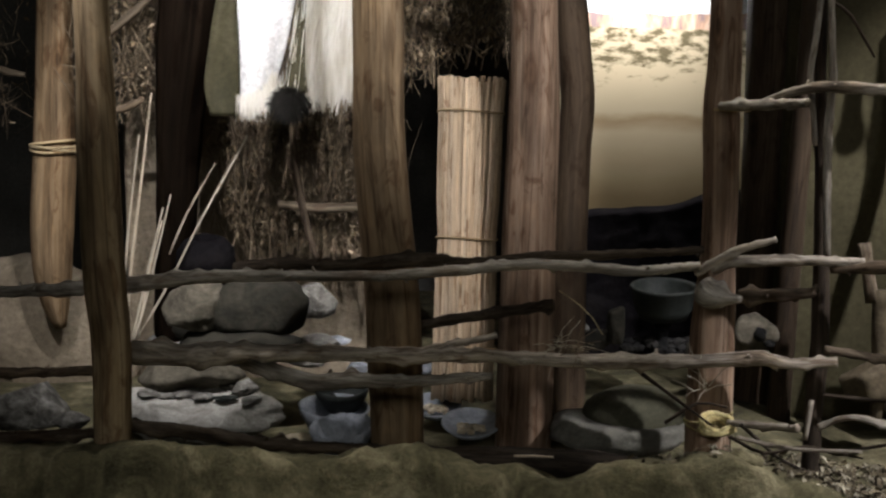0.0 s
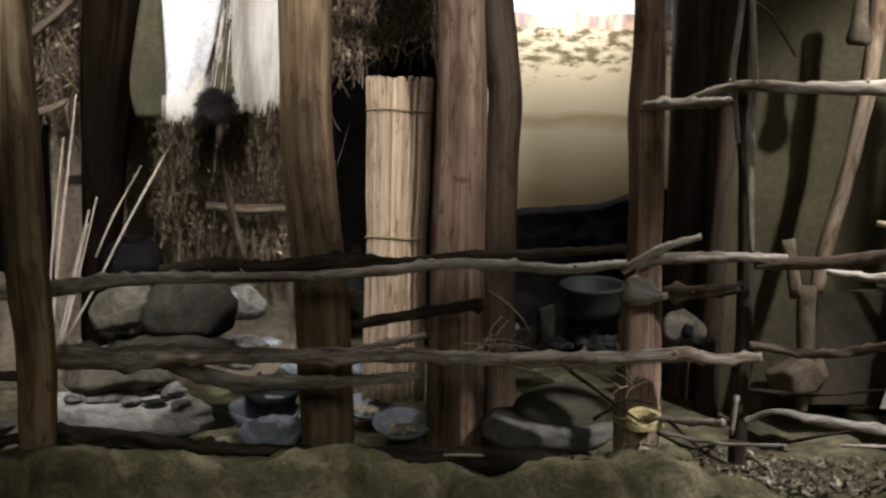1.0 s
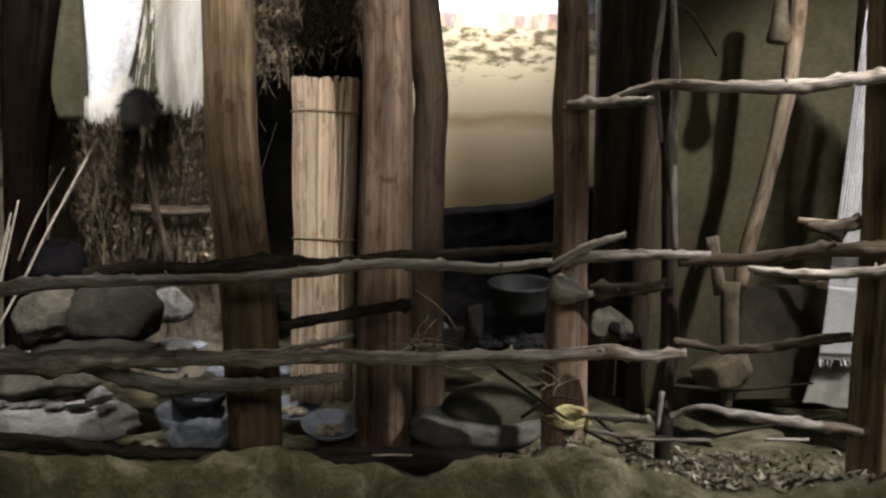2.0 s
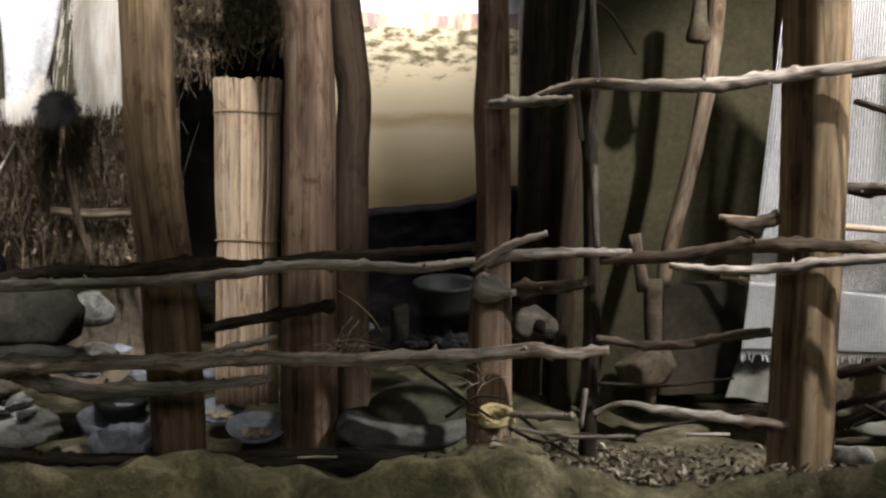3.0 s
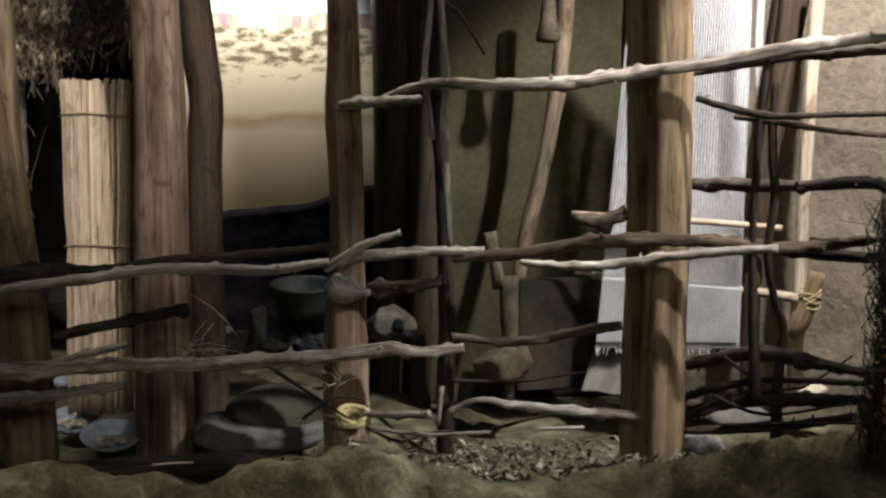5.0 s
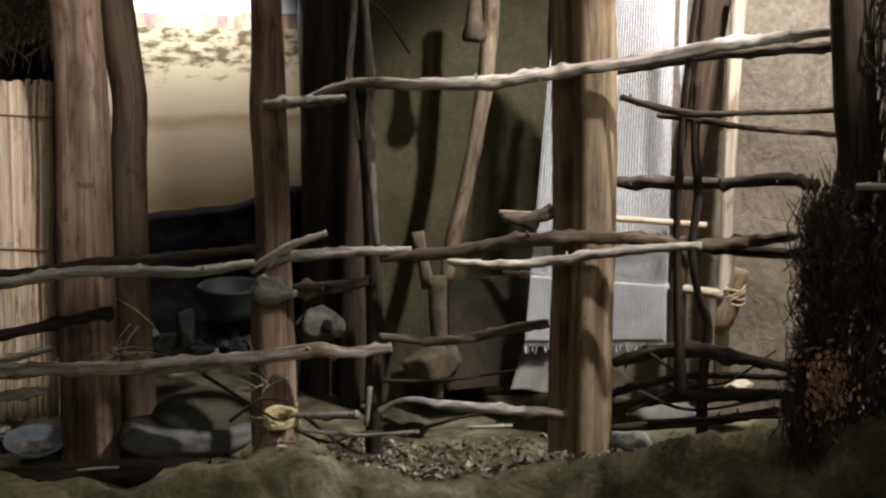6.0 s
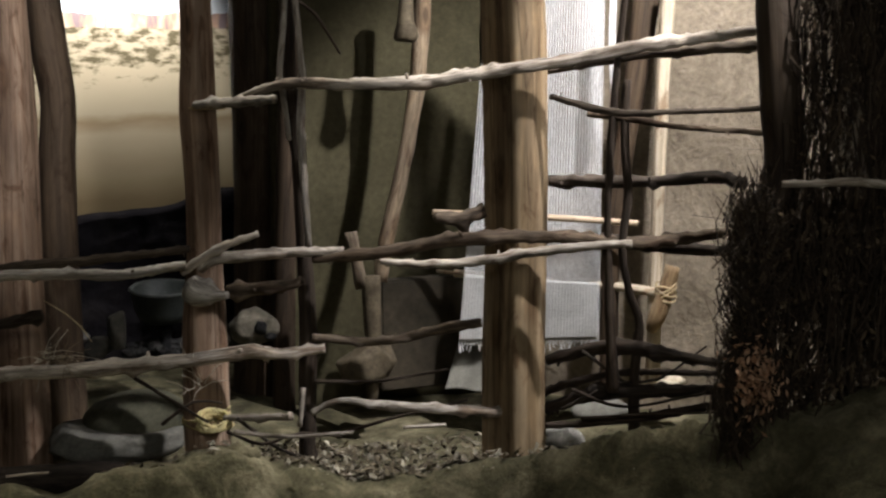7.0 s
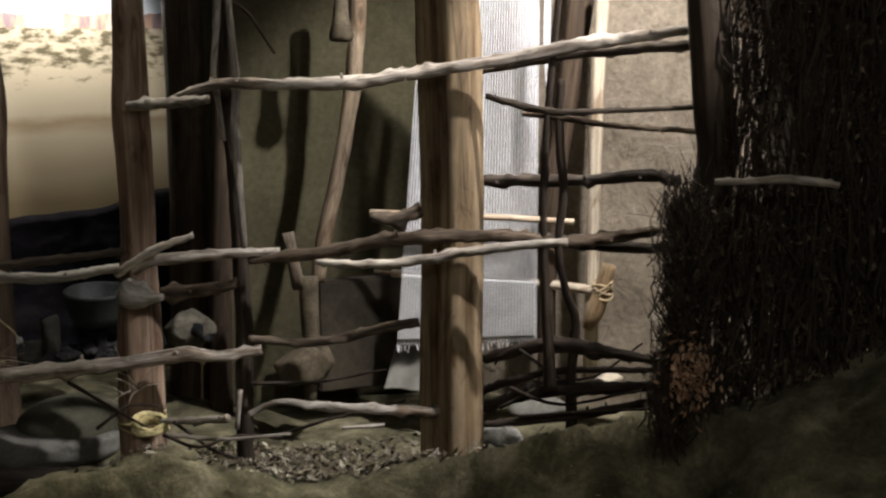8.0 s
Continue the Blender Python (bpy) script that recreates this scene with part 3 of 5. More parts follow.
for name, pts, m, label, sides in (
        ("hut_post", [(-1.407, 5, 1.613, 0.063), (-1.417, 5, 1.251, 0.0678), (-1.428, 5, 0.963, 0.0788), (-1.451, 5, 0.627, 0.0797), (-1.449, 5, 0.413, 0.0591), (-1.431, 5, 0.284, 0.0212)], M_POST, "peeled pale log post with a rope binding and pointed foot", 18),
        ("hut_post", [(-0.916, 3.58, 1.553, 0.0451), (-0.912, 3.58, 1.323, 0.0485), (-0.91, 3.58, 1.103, 0.0549), (-0.904, 3.58, 0.756, 0.0573), (-0.891, 3.58, 0.54, 0.0533), (-0.897, 3.58, 0.255, 0.0508)], M_POST_PALE, "brown weathered log post in front of stone slabs", 18),
        ("hut_post", [(-0.859, 4.78, 1.607, 0.1165), (-0.884, 4.78, 1.377, 0.1096), (-0.925, 4.78, 1.064, 0.0831), (-0.945, 4.78, 0.704, 0.0721), (-0.965, 4.78, 0.377, 0.0668)], M_POST_SILHOUETTE, "log post beside the hanging hides, its shade put in the colour", 16),
        ("hut_post", [(-0.192, 3.95, 1.575, 0.0706), (-0.189, 3.95, 1.385, 0.0744), (-0.186, 3.95, 1.078, 0.0753), (-0.159, 3.95, 0.746, 0.078), (-0.142, 3.95, 0.491, 0.0805), (-0.132, 3.95, 0.108, 0.0783)], M_POST, "thick brown peeled log post behind the fence", 20),
        ("hut_post", [(0.275, 4.28, 1.593, 0.073), (0.28, 4.28, 1.352, 0.0754), (0.28, 4.28, 1.143, 0.0813), (0.273, 4.28, 0.694, 0.0863), (0.269, 4.28, 0.325, 0.0911), (0.264, 4.28, -0.035, 0.0923)], M_POST_RED, "thick reddish peeled log post beside the reed bundle", 20),
        ("hut_post", [(0.41, 4.58, 1.607, 0.0521), (0.426, 4.58, 1.369, 0.0582), (0.446, 4.58, 1.182, 0.0566), (0.435, 4.58, 0.974, 0.059), (0.431, 4.58, 0.646, 0.0596), (0.434, 4.58, 0.15, 0.0606)], M_POST_SHADE, "wavy dark brown log post beside the painted landscape", 16),
        ("hut_post", [(0.748, 3.68, 1.57, 0.0418), (0.75, 3.68, 1.333, 0.0453), (0.747, 3.68, 1.182, 0.0502), (0.753, 3.68, 0.984, 0.0475), (0.752, 3.68, 0.781, 0.0479), (0.745, 3.68, 0.56, 0.0609), (0.744, 3.68, 0.17, 0.0635)], M_POST_RED, "slim reddish log post tied to the fence", 18),
        ("hut_post", [(1.199, 4.95, 1.627, 0.114), (1.191, 4.95, 1.305, 0.1069), (1.183, 4.95, 0.892, 0.0957), (1.166, 4.95, 0.47, 0.0885), (1.146, 4.95, 0.038, 0.0832)], M_POST_SHADE, "dark log post in shade at the clay wall", 16),
        ("hut_post", [(1.247, 4.7, 1.617, 0.0331), (1.235, 4.7, 1.112, 0.0356), (1.214, 4.7, 0.611, 0.0402), (1.199, 4.7, 0.137, 0.0408)], M_POST_SHADE, "thin dark log post in shade at the clay wall", 14),
        ("hut_post", [(1.554, 3.42, 1.564, 0.0864), (1.562, 3.42, 1.355, 0.088), (1.568, 3.42, 1.094, 0.0883), (1.571, 3.42, 0.828, 0.0877), (1.566, 3.42, 0.539, 0.0888), (1.565, 3.42, 0.127, 0.0919)], M_POST_PALE, "stout split log post with patches of bark", 24),
        ("hut_post", [(2.088, 2.97, 1.55, 0.054), (2.098, 2.97, 1.382, 0.054), (2.115, 2.97, 1.181, 0.0525), (2.126, 2.97, 1.05, 0.0511), (2.074, 2.97, 0.772, 0.0515), (2.028, 2.97, 0.535, 0.0444), (2.009, 2.97, 0.292, 0.0373)], M_POST_SHADE, "crooked dark log post wrapped in dry brushwood", 16)):
    a, c = np.array(pts[0]), np.array(pts[1])
    pts = [tuple(a + (a - c) * (2.35 - a[2]) / (a[2] - c[2]) * np.array((0.6, 0.6, 1.0, 0.3)))] + pts
    if pts[-1][2] < 0.45 and pts[-1][3] > 0.03:
        pts = pts + [(pts[-1][0], pts[-1][1], -0.05, pts[-1][3] * 1.02)]
    bm = tube(bmesh.new(), pts, sides + 12, 0.03, 0.018, seed=int(abs(pts[0][0]) * 100), knots=0, flute=0.035)
    if "split" in label:
        cleave(bm, pts, Vector((-0.925, -0.379, 0)), 0.70)
    solid(name, bm, m, label, "post", "log posts of the hut")

# ---- fence ----
RAILS = [
    [(0.726, 3.58, 1.205, 0.0118), (0.781, 3.39, 1.22, 0.0134), (0.85, 3.2, 1.235, 0.0101)],
    [(0.829, 3.56, 1.218, 0.0074), (0.894, 3.514, 1.247, 0.0118), (0.958, 3.468, 1.262, 0.0146), (1.096, 3.422, 1.259, 0.0147), (1.266, 3.376, 1.26, 0.0192), (1.375, 3.33, 1.276, 0.0162), (1.515, 3.284, 1.299, 0.0162), (1.656, 3.238, 1.32, 0.0163), (1.815, 3.192, 1.351, 0.0178), (1.974, 3.146, 1.373, 0.0149), (2.127, 3.1, 1.393, 0.012)],
    [(1.656, 3.42, 1.283, 0.0093), (1.757, 3.345, 1.305, 0.0107), (1.839, 3.27, 1.326, 0.0137), (1.986, 3.195, 1.34, 0.0136), (2.132, 3.12, 1.351, 0.0135)],
    [(1.619, 3.3, 1.221, 0.0075), (1.7, 3.225, 1.194, 0.0097), (1.778, 3.15, 1.181, 0.0088), (1.87, 3.075, 1.187, 0.0073), (2.077, 3, 1.194, 0.0073)],
    [(1.718, 3.28, 1.172, 0.0076), (1.797, 3.187, 1.165, 0.0097), (1.881, 3.093, 1.148, 0.0073), (2.087, 3, 1.131, 0.0081)],
    [(1.678, 3.44, 0.978, 0.0158), (1.8, 3.325, 0.984, 0.0171), (1.913, 3.21, 0.993, 0.0138), (1.994, 3.095, 1.012, 0.0165), (2.018, 2.98, 1.005, 0.0131)],
    [(1.977, 2.75, 1.03, 0.0082), (2.036, 2.707, 1.032, 0.0081), (2.134, 2.663, 1.037, 0.0095), (2.242, 2.62, 1.022, 0.0081)],
    [(1.017, 3.52, 0.784, 0.0091), (1.128, 3.467, 0.8, 0.0167), (1.239, 3.414, 0.816, 0.0182), (1.317, 3.361, 0.84, 0.0165), (1.425, 3.309, 0.852, 0.018), (1.632, 3.256, 0.85, 0.0166), (1.825, 3.203, 0.829, 0.0168), (2.075, 3.15, 0.852, 0.0139)],
    [(1.821, 3.4, 0.818, 0.0128), (1.952, 3.275, 0.801, 0.0173), (2.094, 3.15, 0.801, 0.0139), (2.264, 3.025, 0.82, 0.0091), (2.334, 2.9, 0.866, 0.0067)],
    [(1.171, 3.4, 0.789, 0.0075), (1.294, 3.344, 0.783, 0.0105), (1.417, 3.288, 0.795, 0.012), (1.539, 3.232, 0.817, 0.0127), (1.677, 3.176, 0.834, 0.0119), (1.774, 3.12, 0.844, 0.0104)],
    [(-1.339, 3.76, 0.653, 0.0159), (-1.141, 3.736, 0.672, 0.0173), (-0.914, 3.712, 0.688, 0.0204), (-0.705, 3.688, 0.719, 0.0186), (-0.469, 3.664, 0.731, 0.0154), (-0.22, 3.64, 0.736, 0.0146), (0.025, 3.616, 0.756, 0.0145), (0.221, 3.592, 0.78, 0.0136), (0.37, 3.568, 0.779, 0.0135), (0.516, 3.544, 0.773, 0.0134), (0.675, 3.52, 0.793, 0.0118)],
    [(-0.596, 3.84, 0.722, 0.0162), (-0.455, 3.814, 0.74, 0.0176), (-0.293, 3.789, 0.739, 0.0159), (-0.069, 3.763, 0.761, 0.0206), (0.073, 3.737, 0.76, 0.0126), (0.259, 3.711, 0.782, 0.0125), (0.489, 3.686, 0.794, 0.0124), (0.793, 3.66, 0.816, 0.0092)],
    [(0.716, 3.56, 0.771, 0.012), (0.768, 3.54, 0.799, 0.0149), (0.911, 3.52, 0.807, 0.0141), (1.098, 3.5, 0.808, 0.0103)],
    [(0.665, 3.54, 0.768, 0.0089), (0.763, 3.52, 0.83, 0.0111), (0.867, 3.5, 0.866, 0.0073)],
    [(0.692, 3.56, 0.74, 0.0225), (0.715, 3.54, 0.72, 0.0239), (0.753, 3.52, 0.706, 0.0149), (0.781, 3.5, 0.707, 0.0074)],
    [(0.798, 3.62, 0.694, 0.0168), (0.877, 3.597, 0.698, 0.0169), (0.966, 3.573, 0.711, 0.0138), (0.992, 3.55, 0.722, 0.0107)],
    [(-0.866, 3.72, 0.503, 0.0332), (-0.712, 3.7, 0.499, 0.0315), (-0.52, 3.68, 0.512, 0.025), (-0.284, 3.66, 0.515, 0.0218), (-0.097, 3.64, 0.515, 0.0217), (0.104, 3.62, 0.522, 0.0185), (0.272, 3.6, 0.518, 0.0184), (0.483, 3.58, 0.518, 0.0198), (0.678, 3.56, 0.525, 0.0182), (0.839, 3.54, 0.54, 0.0196), (0.925, 3.52, 0.53, 0.015), (1.041, 3.5, 0.542, 0.0134)],
    [(-0.567, 3.78, 0.461, 0.0193), (-0.386, 3.735, 0.421, 0.0239), (-0.224, 3.69, 0.431, 0.0205), (-0.066, 3.645, 0.444, 0.0155), (0.134, 3.6, 0.47, 0.0107)],
    [(-0.067, 3.7, 0.514, 0.0094), (0.027, 3.68, 0.538, 0.0109), (0.151, 3.66, 0.569, 0.0078)],
    [(-0.058, 4.15, 0.493, 0.0158), (0.115, 4.075, 0.538, 0.0172), (0.332, 4, 0.587, 0.0152)],
    [(-1.314, 3.66, 0.453, 0.014), (-1.118, 3.63, 0.463, 0.0132), (-0.947, 3.6, 0.478, 0.0138)],
    [(-1.323, 3.66, 0.267, 0.0189), (-1.094, 3.63, 0.283, 0.0171), (-0.883, 3.6, 0.307, 0.0124)],
    [(-0.89, 3.66, 0.308, 0.0173), (-0.708, 3.65, 0.293, 0.0204), (-0.472, 3.64, 0.262, 0.0172), (-0.221, 3.63, 0.251, 0.0156), (0.029, 3.62, 0.246, 0.014)],
    [(0.776, 3.58, 0.35, 0.0092), (0.845, 3.5, 0.366, 0.0098), (0.926, 3.42, 0.381, 0.0097)],
    [(1, 3.5, 0.363, 0.0092), (1.072, 3.472, 0.398, 0.0077), (1.175, 3.444, 0.384, 0.0123), (1.362, 3.416, 0.358, 0.0133), (1.536, 3.388, 0.342, 0.0126), (1.628, 3.36, 0.358, 0.0095)],
    [(0.779, 3.48, 0.339, 0.006), (0.922, 3.44, 0.321, 0.0053), (1.089, 3.4, 0.327, 0.0046)],
    [(1.239, 3.42, 0.319, 0.0046), (1.355, 3.4, 0.321, 0.0047)],
    [(1.659, 3.4, 0.476, 0.0144), (1.756, 3.3, 0.524, 0.0188), (1.827, 3.2, 0.542, 0.02), (1.911, 3.1, 0.534, 0.0152), (1.973, 3, 0.532, 0.0104)],
    [(1.659, 3.4, 0.334, 0.0161), (1.748, 3.283, 0.4, 0.0204), (1.862, 3.167, 0.426, 0.0185), (2.005, 3.05, 0.446, 0.0122)],
    [(1.641, 3.36, 0.298, 0.0095), (1.753, 3.257, 0.325, 0.011), (1.873, 3.153, 0.361, 0.0123), (1.989, 3.05, 0.404, 0.0091)],
    [(1.654, 3.46, 0.356, 0.0098), (1.705, 3.34, 0.42, 0.0111), (1.82, 3.22, 0.469, 0.0093), (2.035, 3.1, 0.475, 0.0077)],
    [(1.011, 3.52, 0.57, 0.0107), (1.192, 3.487, 0.551, 0.0124), (1.378, 3.453, 0.582, 0.0141), (1.47, 3.42, 0.596, 0.0125)],
    [(1.344, 3.46, 0.893, 0.0123), (1.414, 3.45, 0.887, 0.017), (1.485, 3.44, 0.906, 0.0156)],
]
STAKES = [
    [(0.966, 3.54, 1.534, 0.0074), (0.954, 3.54, 1.389, 0.0081), (0.943, 3.54, 1.286, 0.0082), (0.955, 3.54, 1.197, 0.0075), (0.965, 3.54, 1.108, 0.006)],
    [(0.989, 3.56, 1.535, 0.0074), (1, 3.56, 1.389, 0.0082), (1.008, 3.56, 1.27, 0.0098), (1.001, 3.56, 1.15, 0.0121), (1.008, 3.56, 0.983, 0.0107), (1.016, 3.56, 0.813, 0.0092)],
    [(0.985, 3.62, 1.56, 0.013), (0.993, 3.62, 1.238, 0.0165), (1.006, 3.61, 1.0, 0.0175), (1.015, 3.61, 0.816, 0.020), (1.022, 3.61, 0.58, 0.025), (1.016, 3.61, 0.391, 0.025), (1.013, 3.61, 0.12, 0.021)],
    [(1.798, 3.22, 1.529, 0.0089), (1.776, 3.22, 1.325, 0.0097), (1.758, 3.22, 1.087, 0.0105), (1.752, 3.22, 0.875, 0.0106), (1.764, 3.22, 0.626, 0.0153), (1.777, 3.22, 0.419, 0.017)],
    [(1.793, 3.2, 1.266, 0.0104), (1.787, 3.2, 1.117, 0.012), (1.802, 3.2, 0.966, 0.0121), (1.786, 3.2, 0.829, 0.0106), (1.808, 3.2, 0.704, 0.0107), (1.843, 3.2, 0.607, 0.0123), (1.831, 3.2, 0.466, 0.0139), (1.833, 3.2, 0.289, 0.0172)],
    [(0.978, 3.5, 0.436, 0.0077), (0.967, 3.5, 0.327, 0.0061)],
]


def broken_twigs(b, pts, seed):
    """Short snapped side shoots along a branch."""
    r2 = random.Random(seed * 7 + 2)
    path = smooth_path(pts, 0.02)
    for _ in range(len(path) // 7):
        q = path[r2.randrange(1, len(path) - 1)]
        d = Vector((r2.gauss(0.3, 0.6), r2.gauss(-0.3, 0.5), r2.gauss(0.3, 0.7))).normalized()
        p, ln = Vector(q[:3]), q[3] + r2.uniform(0.004, 0.018)
        tube(b, [(*p, q[3] * 0.45), (*(p + d * ln * 0.6), q[3] * 0.32), (*(p + d * ln), q[3] * 0.18)], 6, 0.01, 0.1, seed=seed)


# Dark bark; missing front light is also put into these rails' tones.
DARK_RAILS = (2, 3, 4, 5, 7, 8, 11, 15, 19, 20, 21, 22, 27, 28, 29, 30, 31, 32)
BACKLIT_RAILS = (5, 8, 27, 28, 29, 30)
fence = thing("fence", (0.8, 3.6, 0.2), "fence of crooked grey branches tied to log posts", "fence")
for i, pts in enumerate(RAILS):
    bm = tube(bmesh.new(), pts, 14, 0.010, 0.15, seed=i + 3, knots=6 + 4 * len(pts))
    broken_twigs(bm, pts, i)
    under(part("rail", bm, M_TWIG_DARK if i in BACKLIT_RAILS else M_BARK if i in DARK_RAILS else M_RAIL, fence), fence)
for i, pts in enumerate(STAKES):
    bm = tube(bmesh.new(), pts, 10, 0.02, 0.09, seed=i + 60, knots=4)
    under(part("stake", bm, M_TWIG_DARK if i in (2, 3, 4) else M_RAIL, fence), fence)


# ---- bundle of reeds ----
def reed_bundle():
    top, foot = Vector((0.094, 4.66, 1.233)), Vector((0.067, 4.5, 0.162))
    ob = thing("reed_bundle", foot, "upright bundle of pale dry reeds bound with cord", "reed bundle")
    up = (top - foot).normalized()
    side = Vector((1, 0, 0)) - up * up.x
    side.normalize()
    fwd = up.cross(side)
    length = (top - foot).length
    r_ = random.Random(21)
    n = 76
    tight = ((0.0, 0.96), (0.46, 0.95), (0.50, 0.90), (0.54, 0.97), (0.86, 1.02), (0.895, 0.97), (0.93, 1.04), (1.0, 1.08))

    def girth(t):
        for (a, x), (b, y) in zip(tight, tight[1:]):
            if t <= b:
                return x + (y - x) * (t - a) / (b - a)
        return tight[-1][1]
    for k in range(n):
        w = 6.283 * k / n + r_.uniform(-0.03, 0.03)
        deep = r_.choice((1.0, 1.0, 0.95, 0.9))
        ca, cb = math.cos(w) * 0.104 * deep, math.sin(w) * 0.07 * deep
        lo, hi = r_.uniform(-0.012, 0.01), length + r_.uniform(-0.006, 0.005)
        drift, rad = r_.uniform(-0.04, 0.04), r_.uniform(0.0050, 0.0070)
        pts = []
        for j in range(9):
            t = j / 8
            g = girth(t)
            c, s = math.cos(drift * (t - 0.5)), math.sin(drift * (t - 0.5))
            p = foot + up * (lo + (hi - lo) * t) + side * (ca * c - cb * s) * g + fwd * (ca * s + cb * c) * g
            pts.append((*p, rad))
        b = tube(bmesh.new(), pts, 6, 0.2, 0.05, seed=k)
        under(part("reed", b, M_REED, ob), ob)
    # the packed core
    b = bmesh.new()
    rings = []
    for t in (0.005, 0.3, 0.6, 0.985):
        rings.append([b.verts.new(foot + up * length * t + side * math.cos(6.283 * k / 16) * 0.101 * girth(t) + fwd * math.sin(6.283 * k / 16) * 0.067 * girth(t)) for k in range(16)])
    for p, q in zip(rings, rings[1:]):
        for k in range(16):
            b.faces.new((p[k], p[(k + 1) % 16], q[(k + 1) % 16], q[k]))
    b.faces.new(rings[-1])
    under(part("core", b, M_REED, ob), ob)
    for t in (0.16, 0.50, 0.895):
        pts = []
        for k in range(25):
            w = 6.283 * k / 24
            p = foot + up * (length * t + 0.004 * math.sin(w * 2)) + side * math.cos(w) * 0.117 * girth(t) + fwd * math.sin(w) * 0.082 * girth(t)
            pts.append((*p, 0.0036))
        under(part("cord", tube(bmesh.new(), pts, 6, 0.05, 0.1, seed=3), M_ROPE, ob, "thin twisted plant cord"), ob)


reed_bundle()

# ---- brushwood ----
def brush(name, plan, z0, z1, twigs, leaves, m_twig, m_leaf, label, seed, depth=0.08, leaf_size=0.014, upright=0.25, keep=None, twig_len=(0.15, 0.5), thin=0.0022):
    """A screen of dry twigs and curled leaves along a plan line."""
    r_ = random.Random(seed)
    pts = smooth_path([(x, y, 0, 0) for x, y in plan], 0.02)
    b = bmesh.new()

    def spot_on():
        while True:
            p = r_.choice(pts)
            q = Vector((p[0] + r_.uniform(-0.01, 0.01), p[1] + r_.uniform(-depth, depth), r_.uniform(z0, z1)))
            if keep is None or keep(q):
                return q
    for _ in range(twigs):
        q = spot_on()
        ln = r_.uniform(*twig_len)
        d = Vector((r_.gauss(0, upright), r_.gauss(0, upright * 0.5), 1)).normalized()
        bend = Vector((r_.gauss(0, 0.02), r_.gauss(0, 0.02), 0))
        mid = q + bend
        rr = thin * r_.uniform(0.6, 2.0)
        straw(b, q - d * ln / 2, mid, rr, 0)
        straw(b, mid, q + d * ln / 2 + bend, rr * 0.7, 0)
        for _ in range(2):
            s = q + d * r_.uniform(-0.4, 0.4) * ln
            straw(b, s, s + Vector((r_.gauss(0, 0.03), r_.gauss(0, 0.02), r_.uniform(0.0, 0.06))), rr * 0.5, 0)
    for _ in range(leaves):
        leaf(b, spot_on(), leaf_size * r_.uniform(0.5, 1.3), r_, 1)
    return solid(name, b, [m_twig, m_leaf], label, "brushwood", kind="stuff")


brush("brush_screen", [(-0.80, 4.98), (-0.5, 4.95), (-0.2, 4.95)], 0.58, 1.75, 1150, 6400, M_BRUSH, M_LEAF, "wall of dry brown twigs and withered leaves", 4, 0.07,
      keep=lambda q: q.z > 0.60 + 0.5 * max(0, -0.62 - q.x) + 0.03 * math.sin(q.x * 20))
brush("brush_screen", [(-0.22, 4.98), (0.1, 5.0), (0.42, 5.0)], 1.10, 1.8, 520, 3000, M_BRUSH, M_LEAF, "dry leafy twigs hanging above a dark opening", 5, 0.07,
      keep=lambda q: q.z > 1.30 + 0.06 * math.sin(q.x * 9), twig_len=(0.1, 0.3))
brush("brush_screen", [(-1.28, 4.92), (-1.1, 4.95), (-0.92, 5.0)], 1.10, 1.75, 420, 900, M_BRUSH, M_LEAF, "dry brown twigs and leaves above the clay wall", 6, 0.08, upright=0.45, thin=0.0022, twig_len=(0.08, 0.30))
brush("brush_screen", [(-2.1, 5.25), (-1.8, 5.2), (-1.55, 5.22)], 1.0, 1.75, 110, 200, M_BRUSH, M_LEAF, "sparse pale dry twigs in a dark corner", 9, 0.06, upright=1.2, thin=0.0018, twig_len=(0.06, 0.25))
for pts, label in (([(*(-0.585, 4.84, 0.776), 0.017), (*(-0.452, 4.82, 0.767), 0.018), (*(-0.307, 4.82, 0.772), 0.016)], "short grey log laid across brushwood"),
                   ([(-1.20, 4.84, 1.36, 0.014), (-1.12, 4.83, 1.42, 0.015), (-1.02, 4.83, 1.51, 0.012)], "pale bare branch stuck in the brushwood"),
                   ([(-1.20, 4.84, 1.10, 0.012), (-1.13, 4.83, 1.115, 0.013), (-1.06, 4.83, 1.15, 0.009)], "pale bare branch end in the brushwood"),
                   ([(-1.75, 5.1, 1.30, 0.012), (-1.64, 5.08, 1.24, 0.013), (-1.55, 5.08, 1.22, 0.010)], "pale forked branch in a dark corner"),
                   ([(*(-0.541, 4.84, 1.103), 0.012), (*(-0.521, 4.82, 0.884), 0.014), (*(-0.475, 4.8, 0.664), 0.013), (*(-0.448, 4.8, 0.583), 0.010)], "slanting grey branch against brushwood")):
    solid("branch", tube(bmesh.new(), pts, 9, 0.03, 0.1, seed=5, knots=3), M_BARK if "slanting" in label else M_PLOUGH, label, "branch")

# ---- hanging hides ----
def strands(b, path, length, count, r_, spread=0.012, thick=0.0016, mi=0, lean=0.0):
    for _ in range(count):
        t = r_.random() * (len(path) - 1)
        i = min(int(t), len(path) - 2)
        p = Vector(path[i]).lerp(Vector(path[i + 1]), t - i) + Vector((r_.gauss(0, spread), r_.gauss(0, spread), r_.gauss(0, spread)))
        ln = length * r_.uniform(0.5, 1.2)
        sway = lean + 0.16 * noise.noise(Vector((p.x * 28, p.z * 5, 4.0)))
        q = p + Vector((sway + r_.gauss(0, 0.035), r_.gauss(-0.05, 0.05), -1)).normalized() * ln
        straw(b, p, q, thick, mi)


